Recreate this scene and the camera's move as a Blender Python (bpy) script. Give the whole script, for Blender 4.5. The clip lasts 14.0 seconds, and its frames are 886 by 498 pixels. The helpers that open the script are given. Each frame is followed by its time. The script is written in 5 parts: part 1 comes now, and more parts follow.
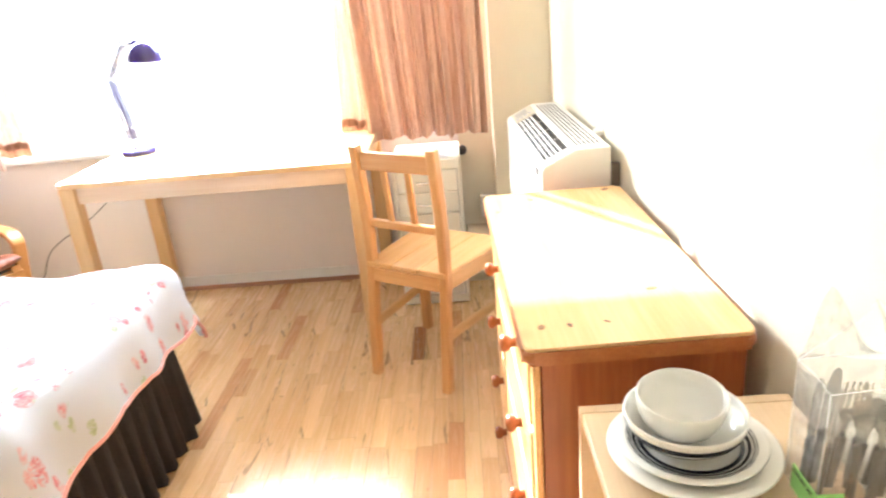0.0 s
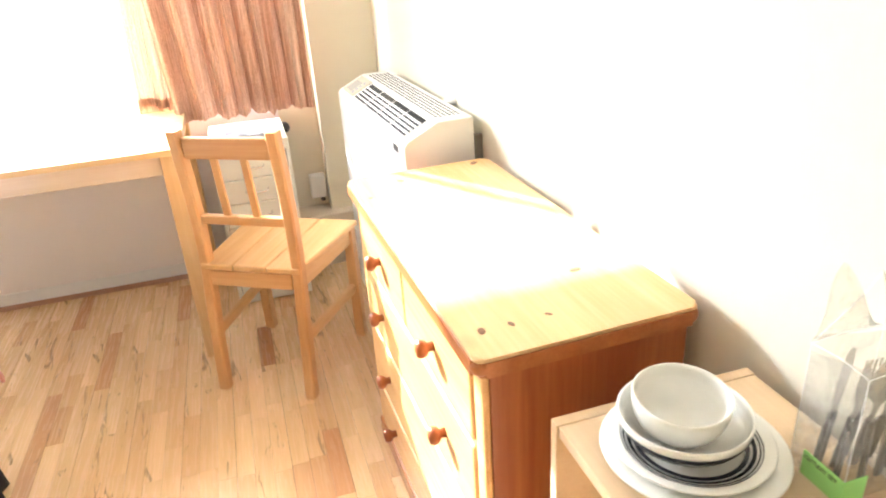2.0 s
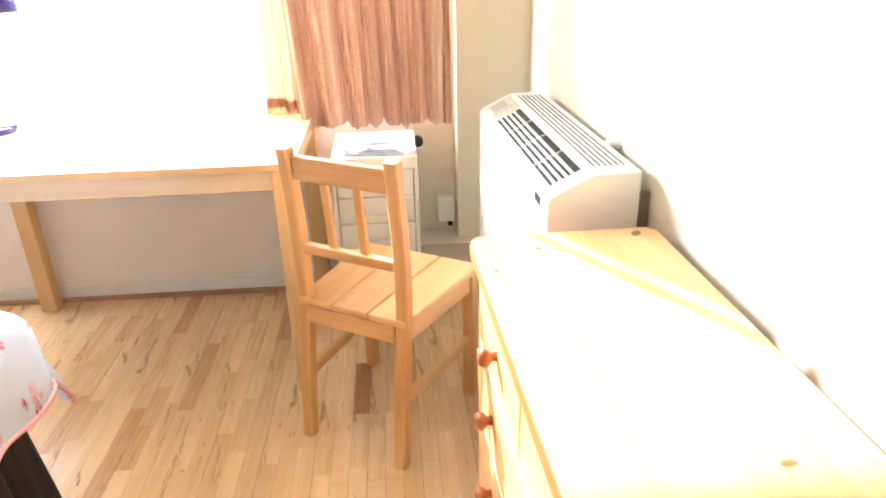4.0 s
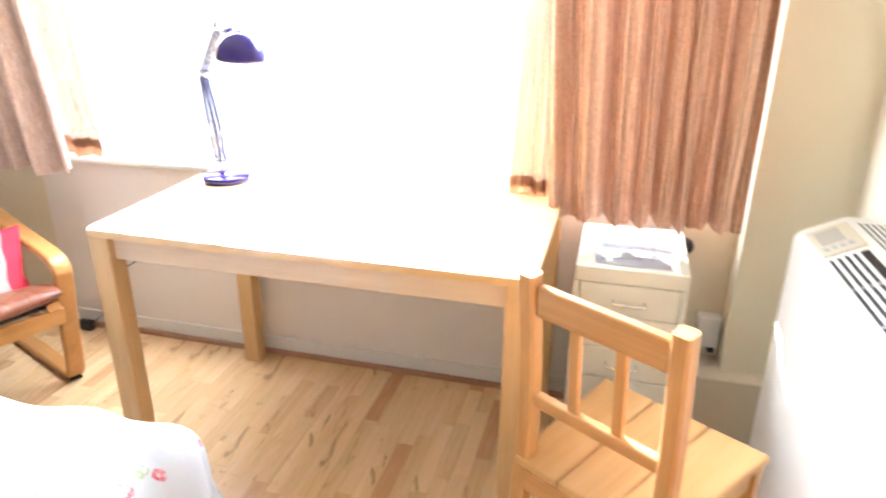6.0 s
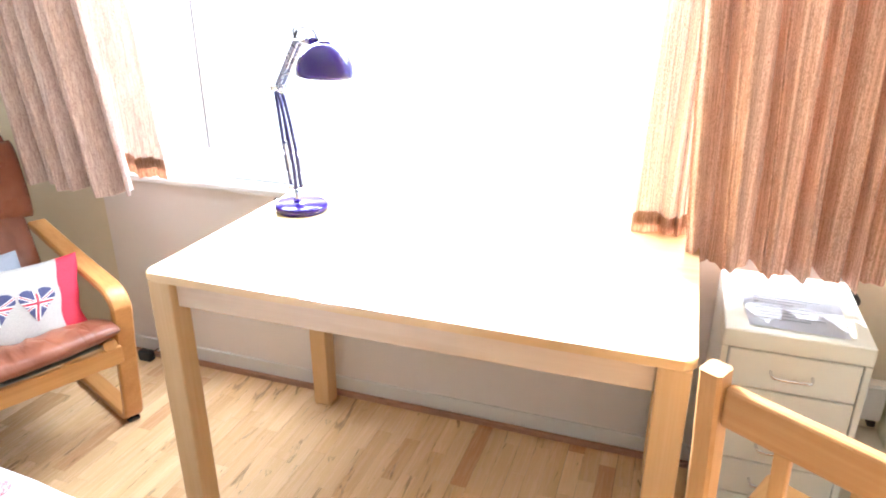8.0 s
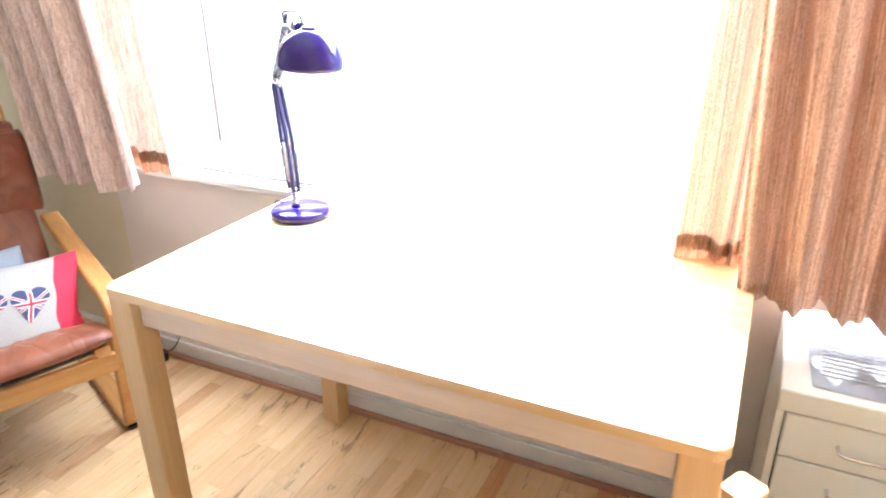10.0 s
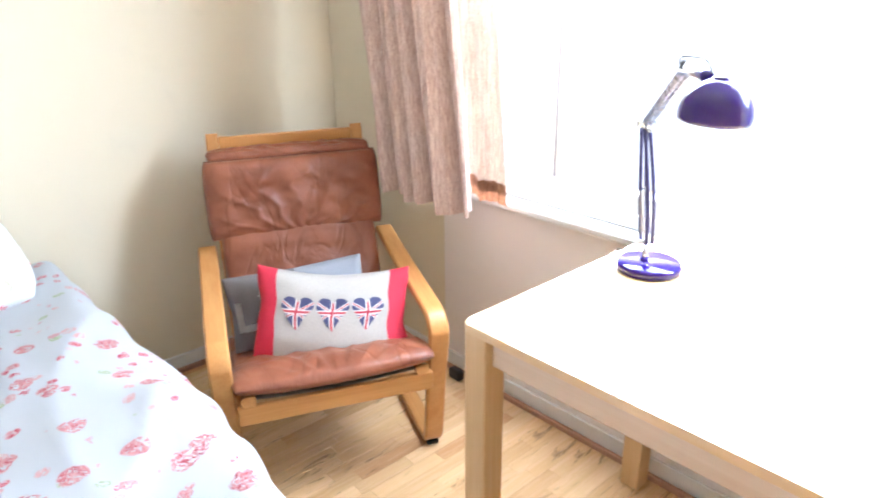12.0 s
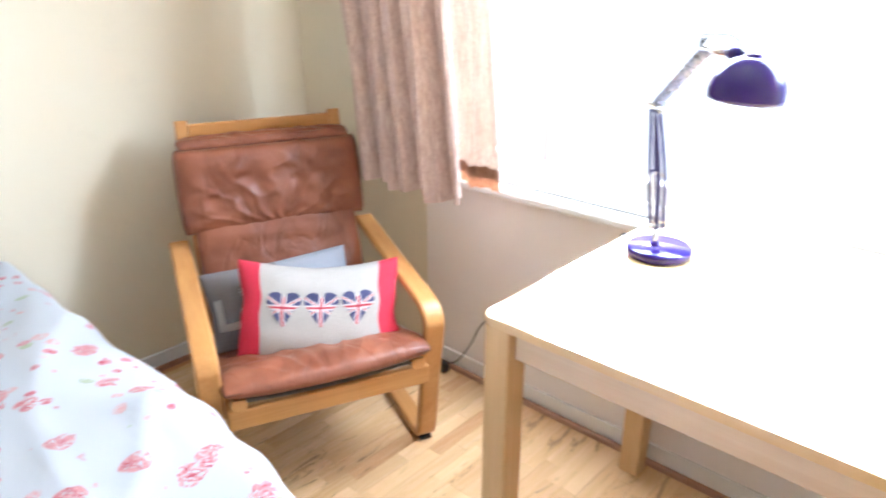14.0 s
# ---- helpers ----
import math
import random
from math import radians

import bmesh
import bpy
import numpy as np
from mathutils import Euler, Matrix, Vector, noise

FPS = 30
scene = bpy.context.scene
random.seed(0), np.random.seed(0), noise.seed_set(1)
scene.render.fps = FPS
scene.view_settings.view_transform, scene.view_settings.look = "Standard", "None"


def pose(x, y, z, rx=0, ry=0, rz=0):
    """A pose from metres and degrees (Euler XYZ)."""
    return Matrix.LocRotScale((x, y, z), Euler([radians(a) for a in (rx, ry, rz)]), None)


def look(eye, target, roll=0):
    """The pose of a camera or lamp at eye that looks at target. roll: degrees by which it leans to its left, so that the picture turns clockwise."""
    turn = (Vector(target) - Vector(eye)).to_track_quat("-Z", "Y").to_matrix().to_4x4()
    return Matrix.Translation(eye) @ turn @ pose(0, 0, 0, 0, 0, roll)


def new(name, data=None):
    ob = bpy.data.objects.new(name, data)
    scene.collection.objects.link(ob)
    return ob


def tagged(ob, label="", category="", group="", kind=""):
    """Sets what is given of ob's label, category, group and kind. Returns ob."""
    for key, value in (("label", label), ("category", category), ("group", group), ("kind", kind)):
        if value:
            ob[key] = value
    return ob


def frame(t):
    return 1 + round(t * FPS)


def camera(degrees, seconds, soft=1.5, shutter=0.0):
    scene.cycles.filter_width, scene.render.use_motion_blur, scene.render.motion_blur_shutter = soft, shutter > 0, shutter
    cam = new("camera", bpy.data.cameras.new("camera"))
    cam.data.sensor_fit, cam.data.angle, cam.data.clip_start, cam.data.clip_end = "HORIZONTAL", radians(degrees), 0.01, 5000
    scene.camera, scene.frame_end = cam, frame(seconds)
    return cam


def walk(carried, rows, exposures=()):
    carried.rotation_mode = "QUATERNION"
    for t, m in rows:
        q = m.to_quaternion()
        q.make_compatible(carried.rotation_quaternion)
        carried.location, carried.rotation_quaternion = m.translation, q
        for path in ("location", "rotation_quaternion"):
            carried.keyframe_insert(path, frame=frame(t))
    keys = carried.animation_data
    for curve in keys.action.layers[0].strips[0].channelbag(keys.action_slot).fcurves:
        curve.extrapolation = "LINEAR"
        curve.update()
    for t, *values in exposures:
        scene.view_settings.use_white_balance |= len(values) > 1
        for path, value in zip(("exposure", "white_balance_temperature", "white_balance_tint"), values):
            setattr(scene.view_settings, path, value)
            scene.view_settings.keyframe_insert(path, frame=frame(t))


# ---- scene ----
cam = camera(66.1, 14.0, 1.9, 0.5)
PATH = [
    (0, (0.047, -0.123, 1.365), (-0.038, 1.744, 0.653), -5.1),
    (0.5, (0.083, -0.078, 1.363), (0.151, 1.777, 0.617), -5.4),
    (1, (0.053, -0.026, 1.347), (0.315, 1.796, 0.565), -3.6),
    (1.5, (-0.039, 0.044, 1.35), (0.391, 1.818, 0.534), -4.6),
    (2, (-0.134, 0.092, 1.356), (0.359, 1.84, 0.519), -3.9),
    (2.2, (-0.145, 0.108, 1.353), (0.331, 1.855, 0.504), -3.8),
    (4.3, (-0.043, 0.578, 1.358), (0.046, 2.394, 0.527), -1.2),
    (4.5, (-0.082, 0.638, 1.374), (-0.005, 2.448, 0.528), -1.2),
    (5, (-0.175, 0.775, 1.387), (-0.173, 2.594, 0.554), -0.6),
    (5.5, (-0.2, 0.884, 1.393), (-0.387, 2.697, 0.571), -0.3),
    (6, (-0.193, 1.003, 1.415), (-0.666, 2.795, 0.664), 0.5),
    (6.5, (-0.199, 1.077, 1.418), (-0.862, 2.818, 0.69), -0.9),
    (7, (-0.244, 1.142, 1.41), (-0.936, 2.872, 0.685), -1.1),
    (7.5, (-0.298, 1.233, 1.417), (-1.014, 2.95, 0.684), -2.0),
    (8, (-0.423, 1.276, 1.409), (-1.04, 3.025, 0.66), -0.1),
    (10.3, (-0.369, 1.588, 1.392), (-1.241, 3.197, 0.586), -1.1),
    (10.5, (-0.371, 1.591, 1.396), (-1.299, 3.167, 0.585), -1.5),
    (11, (-0.432, 1.588, 1.396), (-1.576, 3.049, 0.649), -1.3),
    (11.5, (-0.534, 1.553, 1.418), (-1.827, 2.897, 0.695), -1.0),
    (12, (-0.638, 1.52, 1.426), (-2.02, 2.77, 0.701), -0.7),
    (12.5, (-0.712, 1.497, 1.422), (-2.126, 2.701, 0.68), -0.5),
    (13, (-0.776, 1.476, 1.413), (-2.213, 2.648, 0.664), -0.8),
    (13.5, (-0.809, 1.465, 1.412), (-2.227, 2.655, 0.653), -0.4),
    (14, (-0.789, 1.465, 1.402), (-2.047, 2.823, 0.644), -0.2),
]
EXPOSURE = [(0.0, 2.30, 6000, 10), (4.5, 2.20, 6000, 10), (6.5, 2.02, 5820, 10), (11.0, 1.82, 5620, 9), (14.0, 1.76, 5620, 9)]
walk(cam, [(t, look(eye, target, roll)) for t, eye, target, roll in PATH], EXPOSURE)

# ---- world, sun and window light ----
SUN_AZ, SUN_EL = radians(149.0), radians(23.3)   # heading of the light in plan: from the window into the room
world = bpy.data.worlds.new("world")
scene.world = world
world.use_nodes = True
wn = world.node_tree.nodes
sky = wn.new("ShaderNodeTexSky")
sky.sky_type, sky.sun_disc = "NISHITA", False
sky.sun_elevation = SUN_EL
sky.sun_rotation = radians(-31.0)
wn["Background"].inputs["Strength"].default_value = 0.12
world.node_tree.links.new(sky.outputs[0], wn["Background"].inputs["Color"])
# the light travels along (sin, cos) of SUN_AZ, downwards by SUN_EL
way = Vector((math.sin(SUN_AZ) * math.cos(SUN_EL), math.cos(SUN_AZ) * math.cos(SUN_EL), -math.sin(SUN_EL)))
sun = new("sun", bpy.data.lights.new("sun", "SUN"))
sun.data.energy, sun.data.angle, sun.data.color = 5.0, radians(0.53), (1.0, 0.965, 0.915)
sun.matrix_world = look((-1.2, 6.0, 4.0), Vector((-1.2, 6.0, 4.0)) + way)
skylight = new("window_skylight", bpy.data.lights.new("window_skylight", "AREA"))
skylight.data.shape, skylight.data.size, skylight.data.size_y = "RECTANGLE", 2.2, 0.46
skylight.data.energy, skylight.data.color = 29.0, (0.88, 0.95, 1.0)
skylight.matrix_world = look((-1.2, 3.36, 1.70), (-0.85, 2.0, 0.95))

# ---- materials ----
def nodes_of(name):
    m = bpy.data.materials.new(name)
    m.use_nodes = True
    t = m.node_tree
    return m, t, t.nodes["Principled BSDF"]


def node(t, kind, **values):
    n = t.nodes.new(kind)
    for k, v in values.items():
        n.inputs[k.replace("_", " ")].default_value = v
    return n


def ramp(t, src, stops):
    r = t.nodes.new("ShaderNodeValToRGB")
    e = r.color_ramp.elements
    while len(e) < len(stops):
        e.new(0.5)
    for el, (p, c) in zip(e, stops):
        el.position, el.color = p, (*c, 1.0) if len(c) == 3 else c
    t.links.new(src, r.inputs[0])
    return r.outputs[0]


def mixed(t, fac, a, b, how="MIX"):
    n = t.nodes.new("ShaderNodeMix")
    n.data_type, n.blend_type = "RGBA", how
    for sock, v in ((n.inputs[0], fac), (n.inputs[6], a), (n.inputs[7], b)):
        if isinstance(v, bpy.types.NodeSocket):
            t.links.new(v, sock)
        elif isinstance(v, (int, float)):
            sock.default_value = v
        else:
            sock.default_value = (*v, 1.0)
    return n.outputs[2]


def maths(t, how, a, b=0.0, clamp=False):
    n = t.nodes.new("ShaderNodeMath")
    n.operation, n.use_clamp = how, clamp
    for sock, v in zip(n.inputs, (a, b)):
        if isinstance(v, bpy.types.NodeSocket):
            t.links.new(v, sock)
        else:
            sock.default_value = v
    return n.outputs[0]


def coords(t, scale=(1, 1, 1), rot=(0, 0, 0), shift=None):
    c = t.nodes.new("ShaderNodeTexCoord")
    m = t.nodes.new("ShaderNodeMapping")
    m.inputs["Scale"].default_value = scale
    m.inputs["Rotation"].default_value = rot
    t.links.new(c.outputs["Object"], m.inputs["Vector"])
    if shift is not None:
        t.links.new(shift, m.inputs["Location"])
    return m.outputs[0]


def noise_of(t, vec, scale, detail=4.0, rough=0.55, distort=0.0):
    n = node(t, "ShaderNodeTexNoise", Scale=scale, Detail=detail, Roughness=rough, Distortion=distort)
    t.links.new(vec, n.inputs["Vector"])
    return n.outputs["Fac"]


def bumped(t, bsdf, height, strength, distance=0.002):
    b = node(t, "ShaderNodeBump", Strength=strength, Distance=distance)
    t.links.new(height, b.inputs["Height"])
    t.links.new(b.outputs[0], bsdf.inputs["Normal"])


def plain(name, colour, rough=0.5, metal=0.0, vary=0.06, grain=60.0, bump=0.1):
    m, t, b = nodes_of(name)
    v = coords(t)
    big, fine = noise_of(t, v, 3.0), noise_of(t, v, grain)
    c = mixed(t, big, [x * (1 - vary) for x in colour], [min(1, x * (1 + vary)) for x in colour])
    t.links.new(c, b.inputs["Base Color"])
    b.inputs["Metallic"].default_value = metal
    t.links.new(ramp(t, fine, [(0.0, [max(0, rough - 0.08)] * 3), (1.0, [min(1, rough + 0.08)] * 3)]), b.inputs["Roughness"])
    if bump:
        bumped(t, b, fine, bump, 0.001)
    return m


def wood(name, light, dark, rough=0.4, axis=0, tone=0.0, knots=0.0, by="object", rings=14.0, coat=0.0, streak=0.0):
    """Timber with the grain along one axis of the mesh. tone: how far pieces differ from one another."""
    m, t, b = nodes_of(name)
    if by == "island":
        rnd = t.nodes.new("ShaderNodeNewGeometry").outputs["Random Per Island"]
    else:
        rnd = t.nodes.new("ShaderNodeObjectInfo").outputs["Random"]
    shift = t.nodes.new("ShaderNodeCombineXYZ")
    for n, k in enumerate((7.0, 13.0, 5.0)):
        t.links.new(maths(t, "MULTIPLY", rnd, k), shift.inputs[n])
    sc = [rings, rings, rings]
    sc[axis] = rings * 0.07
    v = coords(t, sc, shift=shift.outputs[0])
    a = noise_of(t, v, 1.0, 3.0, 0.5, 0.6)
    sf = [160.0, 160.0, 160.0]
    sf[axis] = 6.0
    f = noise_of(t, coords(t, sf, shift=shift.outputs[0]), 1.0, 2.0)
    g = maths(t, "ADD", maths(t, "MULTIPLY", a, 0.7), maths(t, "MULTIPLY", f, 0.3))
    c = ramp(t, g, [(0.34, light), (0.62, dark)])
    if tone:
        lift = ramp(t, rnd, [(0.0, (1 - tone * 0.6, 1 - tone, 1 - tone * 1.2)), (0.10, (1 - tone * 0.2, 1 - tone * 0.35, 1 - tone * 0.45)), (0.5, [1.0, 1.0, 1.0]), (1.0, [1 + tone * 0.25] * 3)])
        c = mixed(t, 1.0, c, lift, "MULTIPLY")
    if knots:
        vo = node(t, "ShaderNodeTexVoronoi", Scale=1.0, Randomness=1.0)
        ks = [knots * 1.6] * 3
        ks[axis] = knots
        t.links.new(coords(t, ks, shift=shift.outputs[0]), vo.inputs["Vector"])
        c = mixed(t, ramp(t, vo.outputs["Distance"], [(0.05, (1, 1, 1)), (0.10, (0.25, 0.25, 0.25)), (0.17, (0, 0, 0))]), c, [x * 0.35 for x in dark])
    if streak:
        ss = [22.0, 22.0, 22.0]
        ss[axis] = 4.5
        sv = noise_of(t, coords(t, ss, shift=shift.outputs[0]), 1.0, 4.0, 0.65, 1.2)
        c = mixed(t, ramp(t, sv, [(0.615, (0, 0, 0)), (0.70, (streak, streak, streak))]), c, [x * 0.42 for x in dark])
    t.links.new(c, b.inputs["Base Color"])
    b.inputs["Coat Weight"].default_value = coat
    b.inputs["Coat Roughness"].default_value = 0.16
    t.links.new(ramp(t, f, [(0.2, [rough - 0.06] * 3), (0.8, [rough + 0.1] * 3)]), b.inputs["Roughness"])
    bumped(t, b, g, 0.12, 0.001)
    return m


def paint(name, colour, rough=0.75, scale=180.0, bump=0.15):
    m, t, b = nodes_of(name)
    v = coords(t)
    patch, fine = noise_of(t, v, 1.3, 5.0), noise_of(t, v, scale, 2.0)
    scuff = ramp(t, noise_of(t, v, 7.0, 6.0, 0.7), [(0.58, (0, 0, 0)), (0.8, (0.35, 0.35, 0.35))])
    c = mixed(t, patch, [x * 0.96 for x in colour], colour)
    c = mixed(t, scuff, c, [x * 0.86 for x in colour])
    t.links.new(c, b.inputs["Base Color"])
    b.inputs["Roughness"].default_value = rough
    bumped(t, b, fine, bump, 0.0015)
    return m


def cloth(name, colour, dark, weave=420.0, rough=0.9, through_light=0.0, streak=0.0):
    m, t, b = nodes_of(name)
    v = coords(t)
    fine = noise_of(t, v, weave, 2.0)
    big = noise_of(t, v, 5.0, 4.0)
    c = mixed(t, ramp(t, fine, [(0.3, (0, 0, 0)), (0.7, (1, 1, 1))]), dark, colour)
    if streak:
        slub = noise_of(t, coords(t, (420.0, 420.0, 150.0)), 1.0, 2.0, 0.6)
        rib = noise_of(t, coords(t, (210.0, 210.0, 2.0)), 1.0, 2.0, 0.5)
        st = maths(t, "ADD", maths(t, "MULTIPLY", slub, 0.52), maths(t, "MULTIPLY", rib, 0.48))
        c = mixed(t, maths(t, "MULTIPLY", ramp(t, st, [(0.42, (0, 0, 0)), (0.58, (1, 1, 1))]), streak), c, [min(1, x * 1.5 + 0.10) for x in colour])
    c = mixed(t, big, c, mixed(t, 1.0, c, (0.88, 0.86, 0.85), "MULTIPLY"))
    t.links.new(c, b.inputs["Base Color"])
    b.inputs["Roughness"].default_value = rough
    bumped(t, b, fine, 0.3, 0.001)
    if through_light:
        tr = t.nodes.new("ShaderNodeBsdfTranslucent")
        t.links.new(mixed(t, 1.0, c, (1.0, 0.93, 0.86), "MULTIPLY"), tr.inputs["Color"])
        mix = t.nodes.new("ShaderNodeMixShader")
        mix.inputs[0].default_value = through_light
        t.links.new(b.outputs[0], mix.inputs[1])
        t.links.new(tr.outputs[0], mix.inputs[2])
        t.links.new(mix.outputs[0], t.nodes["Material Output"].inputs["Surface"])
    return m


def leather(name, colour, dark):
    """Worn hide: creases of two sizes, rubbed lighter on the high parts."""
    m, t, b = nodes_of(name)
    v = coords(t)
    folds = noise_of(t, coords(t, (7.0, 3.0, 3.5)), 1.0, 3.0, 0.5, 0.8)
    ridge = maths(t, "ABSOLUTE", maths(t, "SUBTRACT", folds, 0.5))
    line = ramp(t, ridge, [(0.0, (0, 0, 0)), (0.05, (0.8, 0.8, 0.8)), (0.2, (1, 1, 1))])
    fine = noise_of(t, v, 220.0, 2.0)
    wear = noise_of(t, v, 6.0, 5.0)
    c = mixed(t, ramp(t, wear, [(0.35, (0, 0, 0)), (0.70, (1, 1, 1))]), dark, colour)
    c = mixed(t, maths(t, "MULTIPLY", maths(t, "SUBTRACT", 1.0, line), 0.22), c, [x * 0.55 for x in dark])
    t.links.new(c, b.inputs["Base Color"])
    t.links.new(ramp(t, fine, [(0.2, (0.30, 0.30, 0.30)), (0.8, (0.46, 0.46, 0.46))]), b.inputs["Roughness"])
    h = maths(t, "ADD", maths(t, "MULTIPLY", line, 0.8), maths(t, "MULTIPLY", fine, 0.12))
    bumped(t, b, h, 0.45, 0.006)
    return m


def floral(name, ground, shade):
    """Pale cotton with roses in pink and red, and small green leaves."""
    m, t, b = nodes_of(name)
    flat = coords(t, (1, 1, 0.6))
    wob = node(t, "ShaderNodeTexNoise", Scale=16.0, Detail=3.0)
    t.links.new(flat, wob.inputs["Vector"])
    bend = t.nodes.new("ShaderNodeVectorMath")
    bend.operation = "MULTIPLY_ADD"
    t.links.new(wob.outputs["Color"], bend.inputs[0])
    bend.inputs[1].default_value = (0.035, 0.035, 0.035)
    t.links.new(flat, bend.inputs[2])

    def spots(scale, size, fade):
        vo = node(t, "ShaderNodeTexVoronoi", Scale=scale, Randomness=0.8)
        t.links.new(bend.outputs[0], vo.inputs["Vector"])
        return vo, ramp(t, vo.outputs["Distance"], [(size, (1, 1, 1)), (size + fade, (0, 0, 0))])

    c = mixed(t, noise_of(t, flat, 4.0), ground, shade)
    for scale, size, a, bb, keep in ((18.0, 0.25, (0.46, 0.55, 0.32), (0.66, 0.72, 0.55), 0.74), (12.5, 0.31, (0.66, 0.12, 0.17), (0.88, 0.52, 0.53), 0.52), (23.0, 0.26, (0.62, 0.06, 0.13), (0.86, 0.42, 0.47), 0.64), (17.0, 0.24, (0.82, 0.42, 0.45), (0.88, 0.68, 0.68), 0.54)):
        vo, mask = spots(scale, size, 0.05)
        sep = t.nodes.new("ShaderNodeSeparateColor")
        t.links.new(vo.outputs["Color"], sep.inputs[0])
        pick = maths(t, "GREATER_THAN", sep.outputs[0], keep)
        petal = noise_of(t, bend.outputs[0], 95.0, 2.0, 0.6, 2.5)
        hue = ramp(t, petal, [(0.40, a), (0.56, bb)])
        gap = ramp(t, noise_of(t, flat, 70.0, 2.0, 0.6, 1.5), [(0.42, (0, 0, 0)), (0.48, (1, 1, 1))])
        c = mixed(t, maths(t, "MULTIPLY", maths(t, "MULTIPLY", mask, pick), gap), c, hue)
    t.links.new(c, b.inputs["Base Color"])
    b.inputs["Roughness"].default_value = 0.85
    bumped(t, b, noise_of(t, flat, 500.0, 1.0), 0.15, 0.0008)
    return m


WALL = paint("wall_paint", (0.78, 0.71, 0.56))
WALL_LOW = paint("apron_paint", (0.86, 0.815, 0.795), 0.55)
CEIL = paint("ceiling_paint", (0.82, 0.81, 0.78))
WHITE = paint("white_gloss_paint", (0.82, 0.82, 0.81), 0.35, 90.0, 0.05)
SKIRT = wood("skirting_wood", (0.46, 0.27, 0.18), (0.36, 0.19, 0.12), 0.4, 0)
PLANK = wood("floor_strip", (0.85, 0.61, 0.345), (0.70, 0.455, 0.23), 0.24, 1, 0.42, 0.0, "object", 9.0, 0.75, 0.8)
PLANK_FAR = wood("floor_strip_joined", (0.85, 0.61, 0.345), (0.70, 0.455, 0.23), 0.24, 1, 0.42, 0.0, "island", 9.0, 0.75, 0.8)
PLANK_DARK = wood("floor_strip_dark", (0.50, 0.24, 0.11), (0.38, 0.165, 0.07), 0.24, 1, 0.0, 0.0, "object", 9.0, 0.75, 0.8)
JOINT = plain("floor_joint", (0.16, 0.085, 0.04), 0.8)
PINE = wood("orange_pine", (0.56, 0.235, 0.068), (0.38, 0.130, 0.033), 0.35, 1, 0.0, 4.5)
KNOT = wood("pine_knot", (0.30, 0.125, 0.04), (0.14, 0.055, 0.018), 0.4, 0, 0.0, 0.0, "object", 60.0, 0.5)
# chest front and top: pine lightened in colour for the sun on them
PINE_FRONT_SUNLIT = wood("sunlit_pine_front", (0.74, 0.46, 0.20), (0.62, 0.34, 0.125), 0.36, 1, 0.0, 4.5)
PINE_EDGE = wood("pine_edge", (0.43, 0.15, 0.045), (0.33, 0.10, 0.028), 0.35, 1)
PINE_TOP_SUNLIT = wood("sunlit_pine_top", (0.78, 0.52, 0.25), (0.68, 0.40, 0.16), 0.36, 1, 0.0, 5.0, "object", 14.0, 0.5)
# upright pine darkened in colour for the shade on the chest's ends
PINE_UP_SHADED = wood("shaded_pine_upright", (0.40, 0.125, 0.036), (0.28, 0.072, 0.020), 0.35, 2, 0.0, 4.0)
BIRCH = wood("clear_birch", (0.72, 0.50, 0.26), (0.62, 0.39, 0.18), 0.38, 2, 0.08)
BIRCH_PALE = wood("pale_birch_across", (0.76, 0.61, 0.47), (0.68, 0.51, 0.36), 0.36, 0, 0.08)
BIRCH_Y = wood("clear_birch_along", (0.74, 0.49, 0.21), (0.62, 0.37, 0.14), 0.38, 1, 0.08)
CHAIR_Z = wood("chair_pine", (0.70, 0.41, 0.175), (0.58, 0.30, 0.11), 0.38, 2, 0.08)
CHAIR_X = wood("chair_pine_across", (0.70, 0.41, 0.175), (0.58, 0.30, 0.11), 0.38, 0, 0.08)
CHAIR_Y = wood("chair_pine_along", (0.72, 0.45, 0.20), (0.62, 0.35, 0.13), 0.38, 1, 0.08)
BENT = wood("honey_bentwood", (0.62, 0.32, 0.105), (0.50, 0.23, 0.065), 0.33, 1, 0.05)
SHELFWOOD = wood("pale_shelf_board", (0.70, 0.52, 0.33), (0.62, 0.44, 0.26), 0.45, 1)
STEEL_CREAM = plain("cream_enamel", (0.80, 0.77, 0.66), 0.4, 0.0, 0.02, 200.0, 0.03)
PLASTIC = plain("white_plastic", (0.80, 0.79, 0.75), 0.42, 0.0, 0.02, 300.0, 0.05)
DARK = plain("black_plastic", (0.015, 0.015, 0.017), 0.45)
GREYMETAL = plain("grey_metal", (0.24, 0.21, 0.18), 0.45, 0.6)
CHROME = plain("chrome", (0.75, 0.75, 0.77), 0.12, 1.0, 0.02, 60.0, 0.0)
STEEL = plain("cutlery_steel", (0.80, 0.79, 0.76), 0.24, 0.8, 0.03, 60.0, 0.0)
BLUE = plain("violet_blue_enamel", (0.020, 0.0045, 0.15), 0.10, 0.0, 0.05, 60.0, 0.0)
BLUE.node_tree.nodes["Principled BSDF"].inputs["IOR"].default_value = 1.6
CHINA = plain("white_china", (0.82, 0.80, 0.74), 0.12, 0.0, 0.02, 60.0, 0.0)
BAND = plain("black_glaze", (0.03, 0.03, 0.035), 0.15)
PAPER = plain("white_paper", (0.74, 0.73, 0.77), 0.7)
PRINT = plain("grey_print", (0.45, 0.45, 0.48), 0.8)
GREEN = plain("green_card", (0.35, 0.72, 0.22), 0.6)
LEATHER = leather("brown_leather", (0.34, 0.118, 0.060), (0.215, 0.066, 0.033))
WEB = plain("grey_webbing", (0.45, 0.47, 0.45), 0.8)
